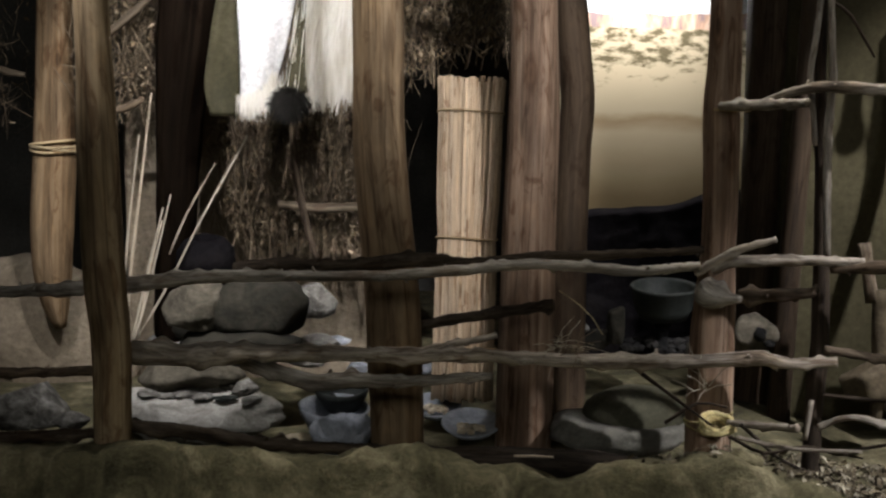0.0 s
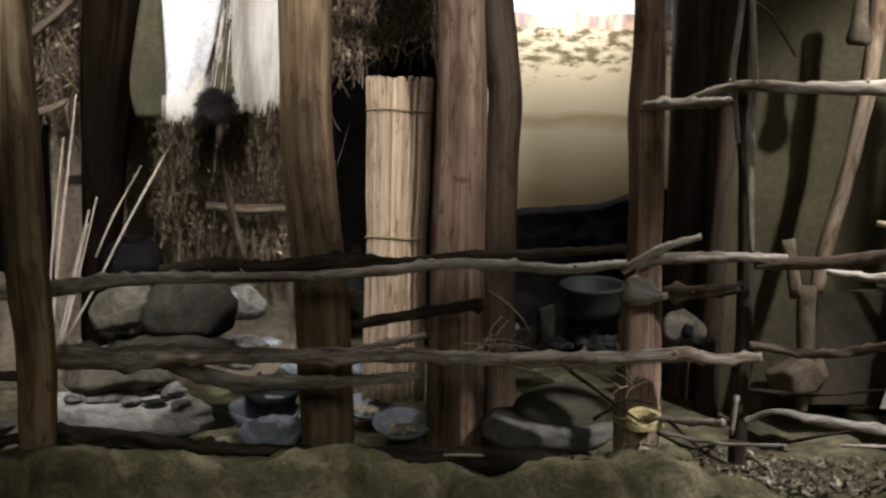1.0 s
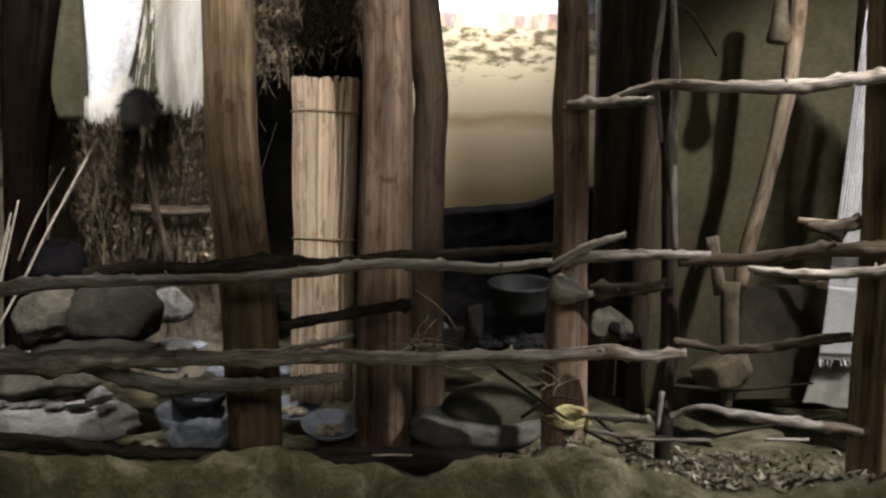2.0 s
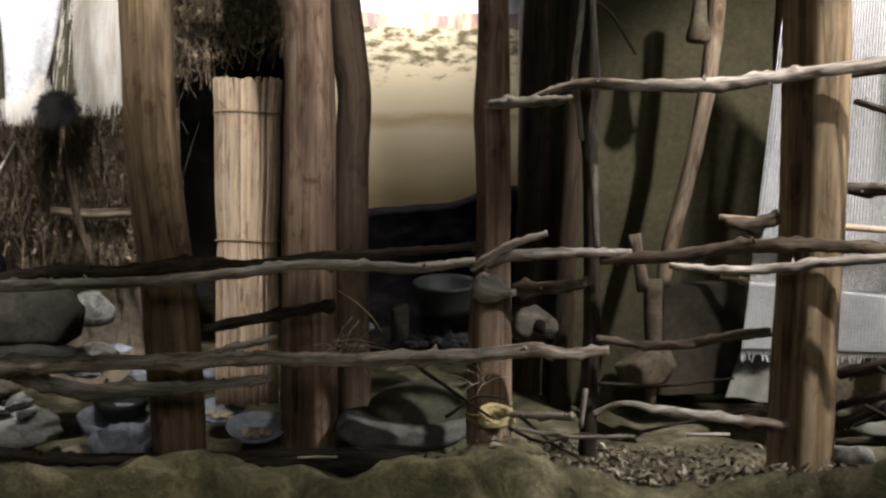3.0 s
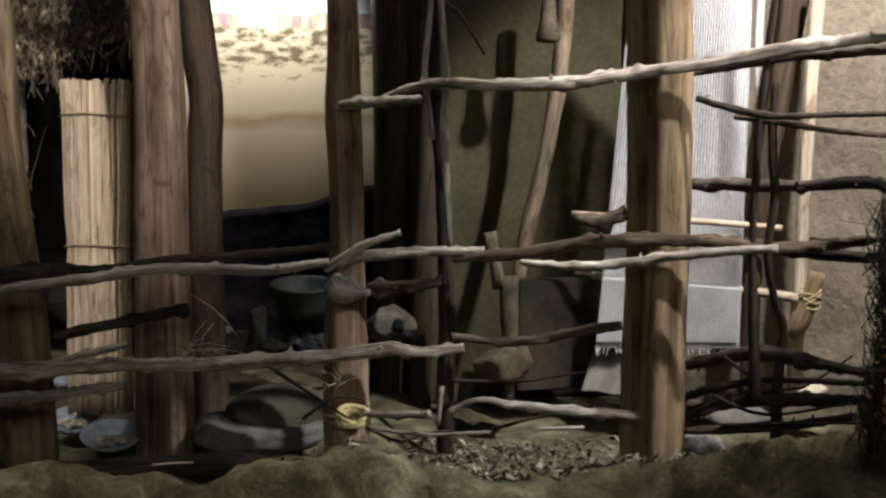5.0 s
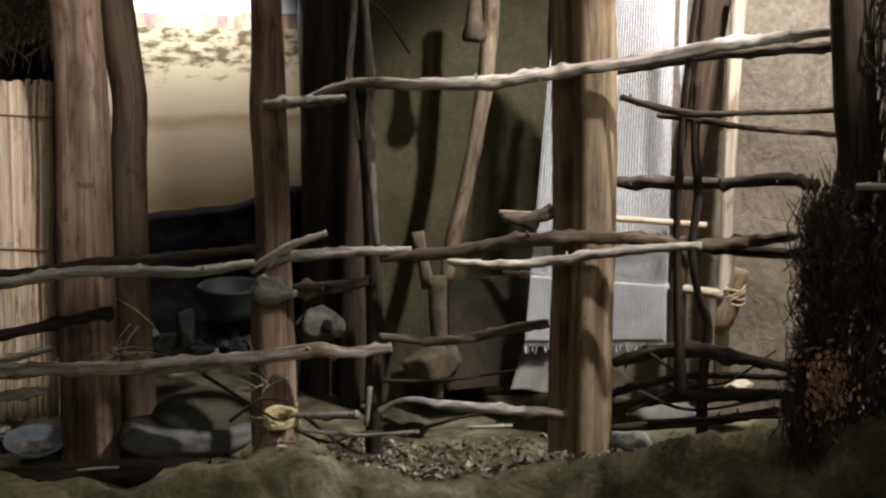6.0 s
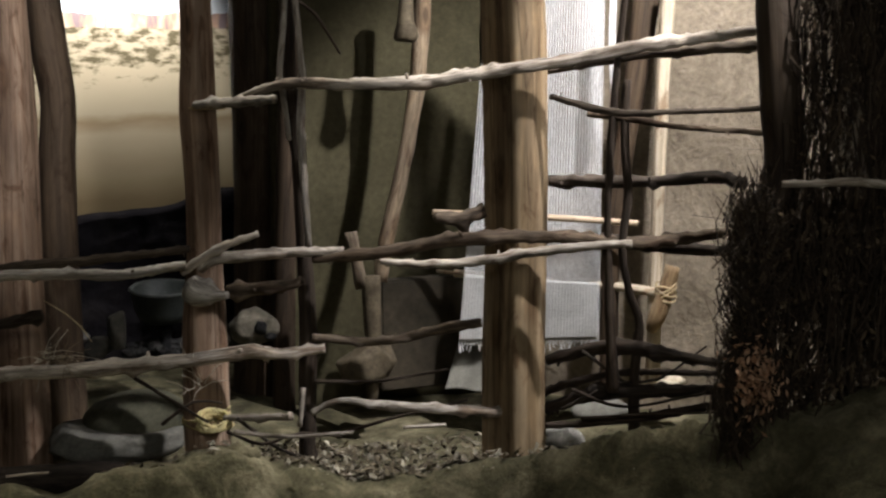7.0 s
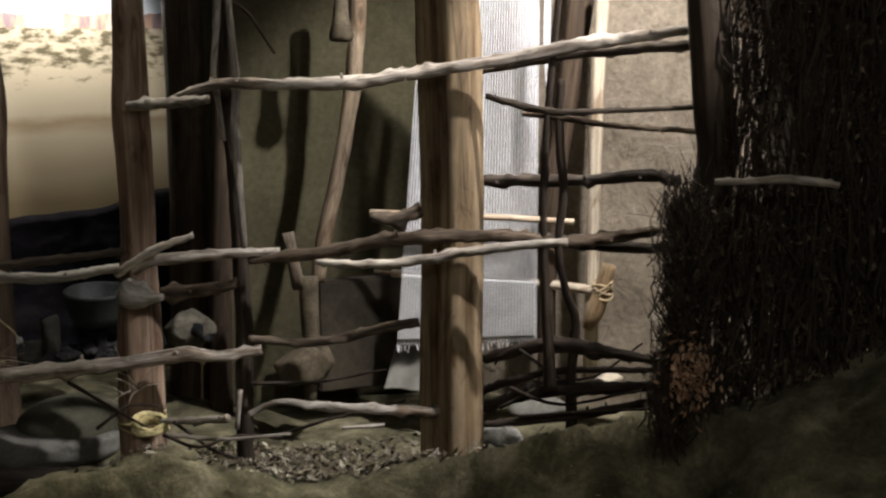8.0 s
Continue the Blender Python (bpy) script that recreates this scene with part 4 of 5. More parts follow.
def hide_sheet(left, right, seed, bow=0.03):
    """A hanging skin between two edges given from the top down."""
    L = smooth_path([(*p, 0) for p in left], 0.02)
    R = smooth_path([(*p, 0) for p in right], 0.02)

    def at(path, v):
        k = v * (len(path) - 1)
        i = min(int(k), len(path) - 2)
        return Vector((path[i] * (1 - k + i) + path[i + 1] * (k - i))[:3])

    def fn(u, v):
        p = at(L, v).lerp(at(R, v), u)
        p.y += -bow * math.sin(3.1416 * u) + 0.02 * noise.noise(Vector((u * 3, v * 2, seed)))
        return p
    b = bmesh.new()
    sheet(b, fn, 14, 26, (0, 0.006, 0))
    return b


solid("hanging_pole", tube(bmesh.new(), [(-1.00, 4.66, 1.64, 0.022), (-0.55, 4.62, 1.61, 0.024), (-0.10, 4.62, 1.62, 0.020), (0.28, 4.42, 1.62, 0.020)], 10, 0.05, 0.06, seed=2), M_RAIL, "grey pole that carries the hanging hides", "pole")
r_ = random.Random(31)
hide = thing("hanging_hide", (-0.664, 4.52, 1.121), "pale scraped hide with a furry lower edge, hung from above", "hide")
under(part("flap", hide_sheet([(-0.723, 4.5, 1.596), (-0.764, 4.5, 1.379), (-0.786, 4.5, 1.214), (-0.769, 4.5, 1.112)],
                              [(-0.679, 4.52, 1.597), (-0.677, 4.52, 1.379), (-0.676, 4.52, 1.214), (-0.676, 4.52, 1.112)], 1, 0.015), M_SKIN, hide, "olive tanned side flap"), hide)
pelt = under(part("skin", hide_sheet([(-0.68, 4.53, 1.598), (-0.676, 4.53, 1.379), (-0.676, 4.53, 1.214), (-0.669, 4.53, 1.13)],
                              [(-0.477, 4.56, 1.6), (-0.50, 4.56, 1.45), (-0.552, 4.56, 1.243), (-0.62, 4.56, 1.15)], 2), M_HIDE, hide, "scraped white skin"), hide)
b = bmesh.new()
strands(b, [(-0.668, 4.515, 1.175), (-0.632, 4.51, 1.178), (-0.590, 4.52, 1.195), (-0.556, 4.53, 1.25)], 0.065, 620, r_, 0.009, 0.0008)
part("fringe", b, M_FUR, pelt, "long white hair along the edge")

fleece = thing("hanging_fleece", (-0.405, 4.55, 1.196), "long-haired white fleece with a black tail, hung from above", "fleece")
pelt = under(part("skin", hide_sheet([(-0.46, 4.57, 1.601), (-0.48, 4.57, 1.418), (-0.509, 4.57, 1.288), (-0.535, 4.57, 1.213)],
                              [(-0.285, 4.57, 1.602), (-0.293, 4.57, 1.419), (-0.299, 4.57, 1.289), (-0.309, 4.57, 1.215)], 5), M_HIDE, fleece), fleece)
b = bmesh.new()
for row in range(11):
    a, c = Vector((-0.447, 4.54, 1.618)).lerp(Vector((-0.508, 4.54, 1.25)), row / 10), Vector((-0.287, 4.54, 1.619)).lerp(Vector((-0.305, 4.54, 1.25)), row / 10)
    strands(b, [a, a.lerp(c, 0.5) + Vector((0, -0.03, 0)), c], 0.17 if row < 9 else 0.08, 620 if row < 9 else 420, r_, 0.008, 0.0012, lean=-0.10)
part("wool", b, M_FUR, pelt, "long combed white wool")
b = bmesh.new()
lump(b, (-0.500, 4.5, 1.165), (0.045, 0.03, 0.035), 3, 0.3, 2)
for k in range(1600):
    w = Vector((r_.gauss(0, 1), r_.gauss(-0.5, 0.8), r_.gauss(-0.2, 1))).normalized()
    p = Vector((-0.500 + 0.035 * w.x, 4.5 + 0.025 * w.y, 1.168 + 0.028 * w.z))
    straw(b, p, p + (w + Vector((-0.25, 0, -0.5))) * r_.uniform(0.015, 0.045), 0.0011)
# Olive wedge added in place of the shading on the fleece's side.
under(part("belly_flap", hide_sheet([(-0.476, 4.535, 1.60), (-0.484, 4.535, 1.45), (-0.515, 4.53, 1.28), (-0.535, 4.53, 1.18)],
                                    [(-0.445, 4.50, 1.60), (-0.452, 4.50, 1.45), (-0.455, 4.49, 1.28), (-0.445, 4.49, 1.19)], 6, 0.01), M_SKIN, fleece, "olive-brown flap that stands for shading on the fleece's side"), fleece)
under(part("tail", b, M_FUR_DARK, fleece, "black furry tail"), fleece)

# ---- leaning stalks ----
STALKS = [
    [(-1.008, 4.72, 1.175, 0.0039), (-1.044, 4.687, 0.875, 0.0059), (-1.081, 4.653, 0.563, 0.0078), (-1.1, 4.62, 0.33, 0.0078)],
    [(-0.946, 4.7, 0.825, 0.0029), (-0.988, 4.667, 0.641, 0.0049), (-1.033, 4.633, 0.448, 0.0059), (-1.064, 4.6, 0.331, 0.0068)],
    [(-0.969, 4.72, 0.808, 0.003), (-1.016, 4.687, 0.618, 0.0049), (-1.053, 4.653, 0.444, 0.0059), (-1.076, 4.62, 0.326, 0.0059)],
    [(-1.062, 4.75, 1.026, 0.003), (-1.095, 4.7, 0.715, 0.0049), (-1.118, 4.65, 0.404, 0.0069)],
    [(-0.978, 4.7, 0.736, 0.003), (-1.024, 4.66, 0.543, 0.0049), (-1.059, 4.62, 0.326, 0.0059)],
    [(-0.671, 4.66, 1.036, 0.0039), (-0.733, 4.64, 0.921, 0.0058), (-0.84, 4.62, 0.728, 0.0058), (-0.938, 4.6, 0.535, 0.0058), (-1.051, 4.58, 0.336, 0.0058)],
    [(-0.791, 4.7, 0.934, 0.0029), (-0.884, 4.65, 0.763, 0.0049), (-0.935, 4.6, 0.633, 0.0039)],
]
for i, pts in enumerate(STALKS):
    solid("reed_stalk", tube(bmesh.new(), [(x, y, z, r * 0.72) for x, y, z, r in pts], 7, 0.05, 0.05, seed=i), M_STALK, "long pale dry reed stalk leaning on the clay wall", "reed stalk", "leaning reed stalks")

# ---- stones, slabs and vessels on the left ----
def stone(at, size, seed, m, label, rough=0.3, flat=0.2, sub=3, group="stones of the hearth side", turn=0.0, scale=1.6):
    b = bmesh.new()
    lump(b, (0, 0, 0), tuple(s * 1.15 for s in size), seed, rough * 0.7, 4, flat=flat, scale=scale, cuts=11)
    ob = solid("stone", b, m, label, "stone", group)
    ob.matrix_world = pose(*at, 0, 0, turn)
    return ob


stone((-0.824, 4.5, 0.477), (0.105, 0.09, 0.085), 2, M_HEARTH, "rough grey stone block with light veins", 0.35)
stone((-0.6, 4.5, 0.463), (0.155, 0.12, 0.105), 5, M_STONE_DARK, "large stone block, the shade put into its dark colour", 0.22, scale=1.1)
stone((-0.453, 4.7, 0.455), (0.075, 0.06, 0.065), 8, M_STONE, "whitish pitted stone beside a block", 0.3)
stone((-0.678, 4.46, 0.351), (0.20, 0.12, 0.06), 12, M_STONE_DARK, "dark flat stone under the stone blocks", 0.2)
stone((-0.831, 4.36, 0.274), (0.17, 0.10, 0.055), 14, M_HEARTH, "low broken grey stone", 0.3)
stone((-1.35, 4.25, 0.181), (0.14, 0.10, 0.08), 17, M_STONE, "rounded grey fieldstone at the clay bank", 0.3)
stone((-1.168, 4.15, 0.174), (0.05, 0.05, 0.03), 18, M_STONE, "small pale stone on the floor", 0.3)
stone((-0.974, 4.75, 0.289), (0.07, 0.05, 0.035), 19, M_STONE, "pale bluish stone piece", 0.25)
stone((-0.425, 4.62, 0.323), (0.07, 0.06, 0.025), 20, M_STONE, "thin pale slab of stone", 0.2)
stone((-0.859, 4.62, 0.328), (0.045, 0.04, 0.02), 22, M_STONE, "small white stone flake", 0.2)
stone((-0.455, 4.5, 0.284), (0.06, 0.05, 0.02), 23, M_STONE, "flat whitish stone piece", 0.2)
stone((-0.369, 4.75, 0.302), (0.05, 0.04, 0.014), 24, M_POT, "thin dark slate piece", 0.2)
stone((-0.282, 4.4, 0.287), (0.035, 0.03, 0.02), 26, M_POT, "small bluish stone piece on the floor", 0.2)
stone((-0.044, 4.6, 0.238), (0.035, 0.03, 0.02), 27, M_POT, "bluish stone piece beside the reeds", 0.2)

# work slab with flaked stones on it
b = bmesh.new()
c = Vector((-0.795, 4.25, 0.19))
made = lump(b, (0, 0, 0), (0.30, 0.17, 0.085), 33, 0.16, 4, scale=2.2)
for v in b.verts:
    v.co.z = min(v.co.z, 0.045 + 0.012 * noise.noise(v.co * 9)) + 0.012 * noise.noise(v.co * 14)
slab = solid("stone_slab", b, M_SLAB, "broad pale stone slab used as a work bench", "stone slab")
slab.matrix_world = pose(c.x, c.y, c.z - 0.01, 6, 0, -6)
for x, y, w, d, m in ((400, 702, 0.026, 0.022, M_STONE_DARK), (322, 698, 0.034, 0.02, M_POT), (330, 716, 0.045, 0.010, M_STONE), (402, 732, 0.03, 0.008, M_POT_DARK),
                      (290, 700, 0.025, 0.016, M_STONE), (355, 690, 0.03, 0.01, M_POT), (448, 738, 0.036, 0.007, M_STONE), (258, 722, 0.03, 0.012, M_STONE),
                      (300, 728, 0.03, 0.008, M_STONE), (365, 730, 0.03, 0.01, M_STONE), (430, 712, 0.04, 0.028, M_STONE), (385, 678, 0.05, 0.03, M_STONE)):
    b = bmesh.new()
    lump(b, (0, 0, 0), (w * 1.35, w, d), x, 0.5, 3, flat=0.35, cuts=6)
    ob = solid("stone_flake", b, m, "sharp grey stone flake on the slab", "stone flake", "stone flakes on the slab", smooth=False)
    q = Vector((c.x + (x - 345) / 2413 * 4.4, c.y + 0.12 - (y - 690) / 60 * 0.22, c.z + 0.040 + d * 0.5))
    ob.matrix_world = pose(*q, 0, 0, x * 7 % 90)
b = bmesh.new()
lump(b, (-1.66, 5.26, 0.143), (0.50, 0.20, 0.36), 41, 0.16, 4)
solid("clay_bank", b, M_CLAY, "rounded clay bank at the foot of a post", "clay bank")


def vessel(name, at, profile, m, label, tilt=(0, 0), wob=0.03, seed=0, category="bowl"):
    b = lathe(bmesh.new(), profile, 36, wob, seed)
    ob = solid(name, b, m, label, category)
    ob.matrix_world = pose(*at, tilt[0], tilt[1], 0)
    return ob


# blackened jar on the stones
vessel("clay_jar", (-0.831, 4.72, 0.515), [(0.06, -0.02), (0.088, 0.02), (0.104, 0.07), (0.100, 0.115), (0.075, 0.15), (0.050, 0.163), (0.045, 0.16), (0.06, 0.10), (0.06, 0.06), (0.03, 0.0)],
       M_CLAY_DARK, "near-black clay jar standing behind stones", (8, 0), 0.02, 1, "jar")
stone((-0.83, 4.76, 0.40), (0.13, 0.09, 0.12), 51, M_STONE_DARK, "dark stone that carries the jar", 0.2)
BOWL = [(0.045, 0.0), (0.075, 0.025), (0.105, 0.075), (0.115, 0.105), (0.108, 0.107), (0.098, 0.078), (0.066, 0.032), (0.02, 0.014)]
DISH = [(0.04, 0.0), (0.075, 0.014), (0.098, 0.038), (0.092, 0.041), (0.07, 0.022), (0.02, 0.012)]
q = Vector((-0.352, 4.25, 0.098))
vessel("clay_bowl", (q.x, q.y, q.z), BOWL, M_POT, "bluish grey pottery bowl with a wide rim", (6, 4), 0.03, 2)
vessel("clay_bowl", (-0.325, 4.30, 0.165), [(r * 0.80, z * 0.9) for r, z in BOWL], M_POT_DARK, "small dark pottery bowl behind a grey bowl", (10, 0), 0.03, 4)
b = lathe(bmesh.new(), [(0.05, 0.0), (0.075, 0.02), (0.092, 0.05), (0.100, 0.082), (0.094, 0.083), (0.085, 0.05), (0.06, 0.02), (0.02, 0.012)], 72, 0.05, 6)
for v in b.verts:
    w = math.atan2(v.co.y, v.co.x)
    k = 1 + 0.035 * math.cos(18 * w + 30 * v.co.z)
    v.co.x, v.co.y = v.co.x * k, v.co.y * k
ob = solid("woven_basket", b, M_POT, "small bluish grey ribbed basket in front of a bowl", "basket")
ob.matrix_world = pose(-0.302, 4.06, 0.112, 8, -5, 0)
for label, fill in (("grey dish with pale food scraps", 3), ("grey dish heaped with pale meal", 7)):
    at = Vector((-0.023, 4.5, 0.113)) if fill == 3 else Vector((0.096, 4.3, 0.11))
    vessel("clay_dish", (at.x, at.y, at.z - 0.01), [(r * (0.9 if fill == 3 else 1.0), z) for r, z in DISH], M_POT, label, (14, 0), 0.03, fill)
    b = bmesh.new()
    rr = random.Random(fill)
    for k in range(16):
        lump(b, (rr.uniform(-0.04, 0.05), rr.uniform(-0.05, 0.0), 0.016 + rr.uniform(0, 0.012)), (0.014, 0.012, 0.008), k, 0.4, 1)
    ob = solid("food_heap", b, M_GRAIN, "pale meal and scraps in a dish", "food", kind="stuff")
    ob.matrix_world = pose(at.x, at.y, at.z, 14)
b = bmesh.new()
lump(b, (-0.459, 4.25, 0.093), (0.055, 0.03, 0.012), 61, 0.3, 2)
solid("wood_chip", b, M_GRAIN, "yellowish chip of wood on the floor", "wood chip")

# ---- grinding stone ----
quern = thing("saddle_quern", (0.549, 4.15, 0.14), "broad stone quern with a rounded rubbing stone", "quern")
b = bmesh.new()
qc = Vector((0.552, 4.15, 0.159))
lump(b, qc, (0.215, 0.18, 0.075), 71, 0.14, 4)
for v in b.verts:
    d = ((v.co.x - qc.x - 0.02) / 0.19) ** 2 + ((v.co.y - qc.y) / 0.15) ** 2
    if v.co.z > qc.z and d < 1:
        v.co.z -= 0.05 * (1 - d)
under(part("base", b, M_QUERN, quern, "hollowed pale stone"), quern)
b = bmesh.new()
lump(b, (qc.x + 0.06, qc.y + 0.03, qc.z + 0.045), (0.165, 0.13, 0.085), 73, 0.06, 4)
under(part("rubbing_stone", b, M_RUBBER, quern, "smooth dark rubbing stone"), quern)

# ---- hearth ----
hq = Vector((0.8, 4.85, 0.3))
vessel("cooking_pot", (hq.x, hq.y, hq.z + 0.06), [(0.03, 0.0), (0.085, 0.012), (0.105, 0.05), (0.118, 0.118), (0.126, 0.125), (0.118, 0.132), (0.108, 0.12), (0.094, 0.05), (0.03, 0.02)],
       M_POT_DARK, "grey clay cooking pot on a small foot", (4, 0), 0.02, 8, "pot")
vessel("pot_stand", (hq.x, hq.y, hq.z - 0.06), [(0.055, 0.0), (0.03, 0.02), (0.022, 0.05), (0.024, 0.09), (0.04, 0.125), (0.02, 0.128)], M_SOOT, "blackened clay foot under the pot", (0, 0), 0.04, 9, "stand")
b = bmesh.new()
rr = random.Random(17)
for k in range(30):
    a, d = rr.uniform(0, 6.28), rr.uniform(0.0, 0.15)
    lump(b, (hq.x + math.cos(a) * d, hq.y + math.sin(a) * d * 0.7, hq.z - 0.05 + rr.uniform(0, 0.03)), (0.03, 0.022, 0.02), k, 0.4, 1)
solid("charcoal", b, M_SOOT, "heap of black charcoal under the pot", "charcoal", kind="stuff", smooth=False)
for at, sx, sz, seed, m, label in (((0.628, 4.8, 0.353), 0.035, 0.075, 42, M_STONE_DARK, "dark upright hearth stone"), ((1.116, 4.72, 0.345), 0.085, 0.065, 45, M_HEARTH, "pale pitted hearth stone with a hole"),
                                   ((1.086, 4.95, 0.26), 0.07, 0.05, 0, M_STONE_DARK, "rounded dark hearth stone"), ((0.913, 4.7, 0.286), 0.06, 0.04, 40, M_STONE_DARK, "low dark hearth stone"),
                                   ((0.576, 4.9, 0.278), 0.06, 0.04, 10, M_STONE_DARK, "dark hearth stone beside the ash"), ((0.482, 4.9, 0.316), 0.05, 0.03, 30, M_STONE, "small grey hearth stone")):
    ob = stone(at, (sx, sx * 0.8, sz), seed, m, label, 0.3, group="stones of the hearth")
    if "hole" in label:
        # Black lumps set on the stone stand for the dark inside its holes.
        b = bmesh.new()
        lump(b, (0, 0, 0), (0.022, 0.02, 0.026), 3, 0.3, 2)
        lump(b, (0.035, 0.004, -0.036), (0.022, 0.018, 0.014), 5, 0.3, 2)
        part("hollow", b, M_SOOT, ob, "black lumps that stand for the dark of the holes").matrix_basis = pose(-0.005, -0.062, 0.008)

# ---- straw tufts and cord on the fence ----
def tuft(at, seed, count, length, m, label, lean=(0, 0), sp=0.7, thick=0.0016):
    r2 = random.Random(seed)
    b = bmesh.new()
    for _ in range(count):
        p = Vector(at) + Vector((r2.gauss(0, 0.012), r2.gauss(0, 0.008), r2.gauss(0, 0.006)))
        d = Vector((r2.gauss(lean[0], sp), r2.gauss(-0.2, 0.4), r2.gauss(lean[1], sp * 0.7))).normalized()
        ln = length * r2.uniform(0.35, 1.1)
        m1 = p + d * ln * 0.5
        straw(b, p, m1, thick)
        straw(b, m1, m1 + (d + Vector((0.15, 0, -0.35))).normalized() * ln * 0.5, thick * 0.8)
    return solid("straw_tuft", b, m, label, "straw", kind="stuff")


tuft((0.314, 3.66, 0.542), 3, 15, 0.12, M_STALKS, "tuft of dry straw caught on the fence", (0.3, 0.1))
tuft((0.348, 3.6, 0.536), 4, 26, 0.10, M_BRUSH, "dry grass knotted on a fence rail", (0, 0.1))
tuft((0.712, 3.58, 0.442), 5, 11, 0.13, M_STALKS, "dry grass sticking out of a cord knot", (-0.2, 0.5), 0.5)
solid("straw_stem", tube(bmesh.new(), [(*(0.322, 3.7, 0.688), 0.0016), (*(0.374, 3.66, 0.657), 0.0018), (*(0.411, 3.64, 0.622), 0.0018), (*(0.437, 3.64, 0.579), 0.0014)], 5, 0.03), M_STRAW, "single bent straw stem on the fence", "straw")


def binding(centre, rx, ry, turns, r, seed, label, m=None, tiltz=0.25):
    r2 = random.Random(seed)
    ob = thing("cord_binding", centre, label, "cord")
    for k in range(turns):
        z0, tl, ph = r2.uniform(-0.012, 0.012) * turns / 3, r2.uniform(-tiltz, tiltz), r2.uniform(0, 6.28)
        b = tube(bmesh.new(), [(centre[0] + rx * math.cos(w) * 1.02, centre[1] + ry * math.sin(w) * 1.02, centre[2] + z0 + tl * rx * math.cos(w + ph), r) for w in [6.283 * j / 18 for j in range(19)]], 6, 0.05, 0.08, seed=k)
        under(part("turn", b, m or M_ROPE, ob), ob)


binding((-1.427, 5, 0.973), 0.086, 0.086, 4, 0.006, 1, "twisted pale cord wound round a log post")
binding((0.743, 3.68, 0.330), 0.064, 0.064, 3, 0.0034, 2, "yellowish cord wound round a post and rail", M_CORD, 0.28)
knot = thing("cord_knot", (0.748, 3.58, 0.345), "thick yellowish cord knotted round the rail end", "cord")
for k in range(9):
    r2 = random.Random(k + 40)
    w0, tz = r2.uniform(0, 6.28), r2.uniform(-0.9, 0.9)
    b = tube(bmesh.new(), [(0.748 + (0.040 + 0.009 * math.sin(3 * w + k)) * math.cos(w + w0), 3.582 + 0.022 * math.sin(w + w0), 0.345 + 0.021 * math.sin(w + w0 + tz) + 0.005 * math.cos(2 * w + k), 0.0066) for w in [6.283 * j / 16 for j in range(17)]], 7, 0.02, 0.15, seed=k)
    under(part("loop", b, M_CORD, knot), knot)
tuft((0.764, 3.61, 0.342), 15, 46, 0.045, M_CORD, "frayed yellowish cord ends on the post", (0.3, 0.1), 0.9)
binding((0.766, 3.66, 1.196), 0.050, 0.052, 2, 0.003, 3, "thin cord that ties a rail to a post")

# ---- loom ----
loom = thing("weaving_loom", (2.0, 4.05, 0.05), "upright loom of pale poles strung with white warp threads", "loom")
BL, BR, TL, TR = Vector((1.736, 4.32, 0.31)), Vector((2.12, 4.02, 0.354)), Vector((1.835, 4.28, 1.605)), Vector((2.122, 4.02, 1.597))
for pts, nm in (([(*(2.311, 3.92, 1.595), 0.025), (*(2.293, 3.92, 1.123), 0.023), (*(2.285, 3.92, 0.75), 0.022), (*(2.279, 3.92, 0.192), 0.026)], "upright"),
                ([(*(1.65, 4.34, 0.781), 0.010), (*(1.8, 4.22, 0.779), 0.011), (*(2.032, 4.04, 0.777), 0.011), (*(2.224, 3.94, 0.765), 0.010)], "heddle_bar"),
                ([(1.75, 4.40, 0.552, 0.014), (2.150, 4.075, 0.541, 0.016), (2.275, 3.90, 0.538, 0.016)], "cross_bar"),
                ([(*(1.69, 4.42, 0.561), 0.006), (*(1.79, 4.36, 0.551), 0.006)], "peg")):
    under(part(nm, tube(bmesh.new(), pts, 14, 0.04, 0.03, seed=9), M_LOOM, loom), loom)
stub = under(part("stub", tube(bmesh.new(), [(*(2.291, 3.82, 0.637), 0.024), (*(2.267, 3.82, 0.56), 0.028), (*(2.234, 3.82, 0.468), 0.028), (*(2.225, 3.84, 0.428), 0.018)], 16, 0.02, 0.05, seed=4), M_POST_PALE, loom, "short lashed wooden block"), loom)
b = bmesh.new()
sc = Vector((2.267, 3.82, 0.556))
for k in range(5):
    tube(b, [(sc.x + 0.033 * math.cos(w), sc.y + 0.033 * math.sin(w), sc.z + (k - 2) * 0.006 + 0.02 * math.sin(w + k * 2), 0.0035) for w in [6.283 * j / 14 for j in range(15)]], 6, 0.05, 0.05, seed=k)
part("lashing", b, M_ROPE, stub, "pale cord lashing")
for k in range(46):
    u = k / 45
    lo, hi = BL.lerp(BR, u), TL.lerp(TR, u)
    jit = 0.0025 * math.sin(k * 12.9)
    b = bmesh.new()
    straw(b, hi + Vector((jit, jit, 0)), lo, 0.0023, 0, 5)
    under(part("warp_thread", b, M_YARN, loom), loom)
    b = bmesh.new()
    half = (BR - BL) / 90 + Vector((0.010, 0.016, 0))
    straw(b, hi + half, lo + half * 0.6, 0.0024, 0, 5)
    under(part("warp_thread", b, M_YARN, loom), loom)


def cloth_at(u, v):
    lo, hi = BL.lerp(BR, u), TL.lerp(TR, u)
    top = 0.195 - 0.03 * u
    p = lo.lerp(hi, 0.012 + (top - 0.012) * v)
    n = Vector((0.75, 0.66, 0)) * 0.004
    return p + n * math.sin(u * 45 * 6.283) * 0.18 - n * 1.0


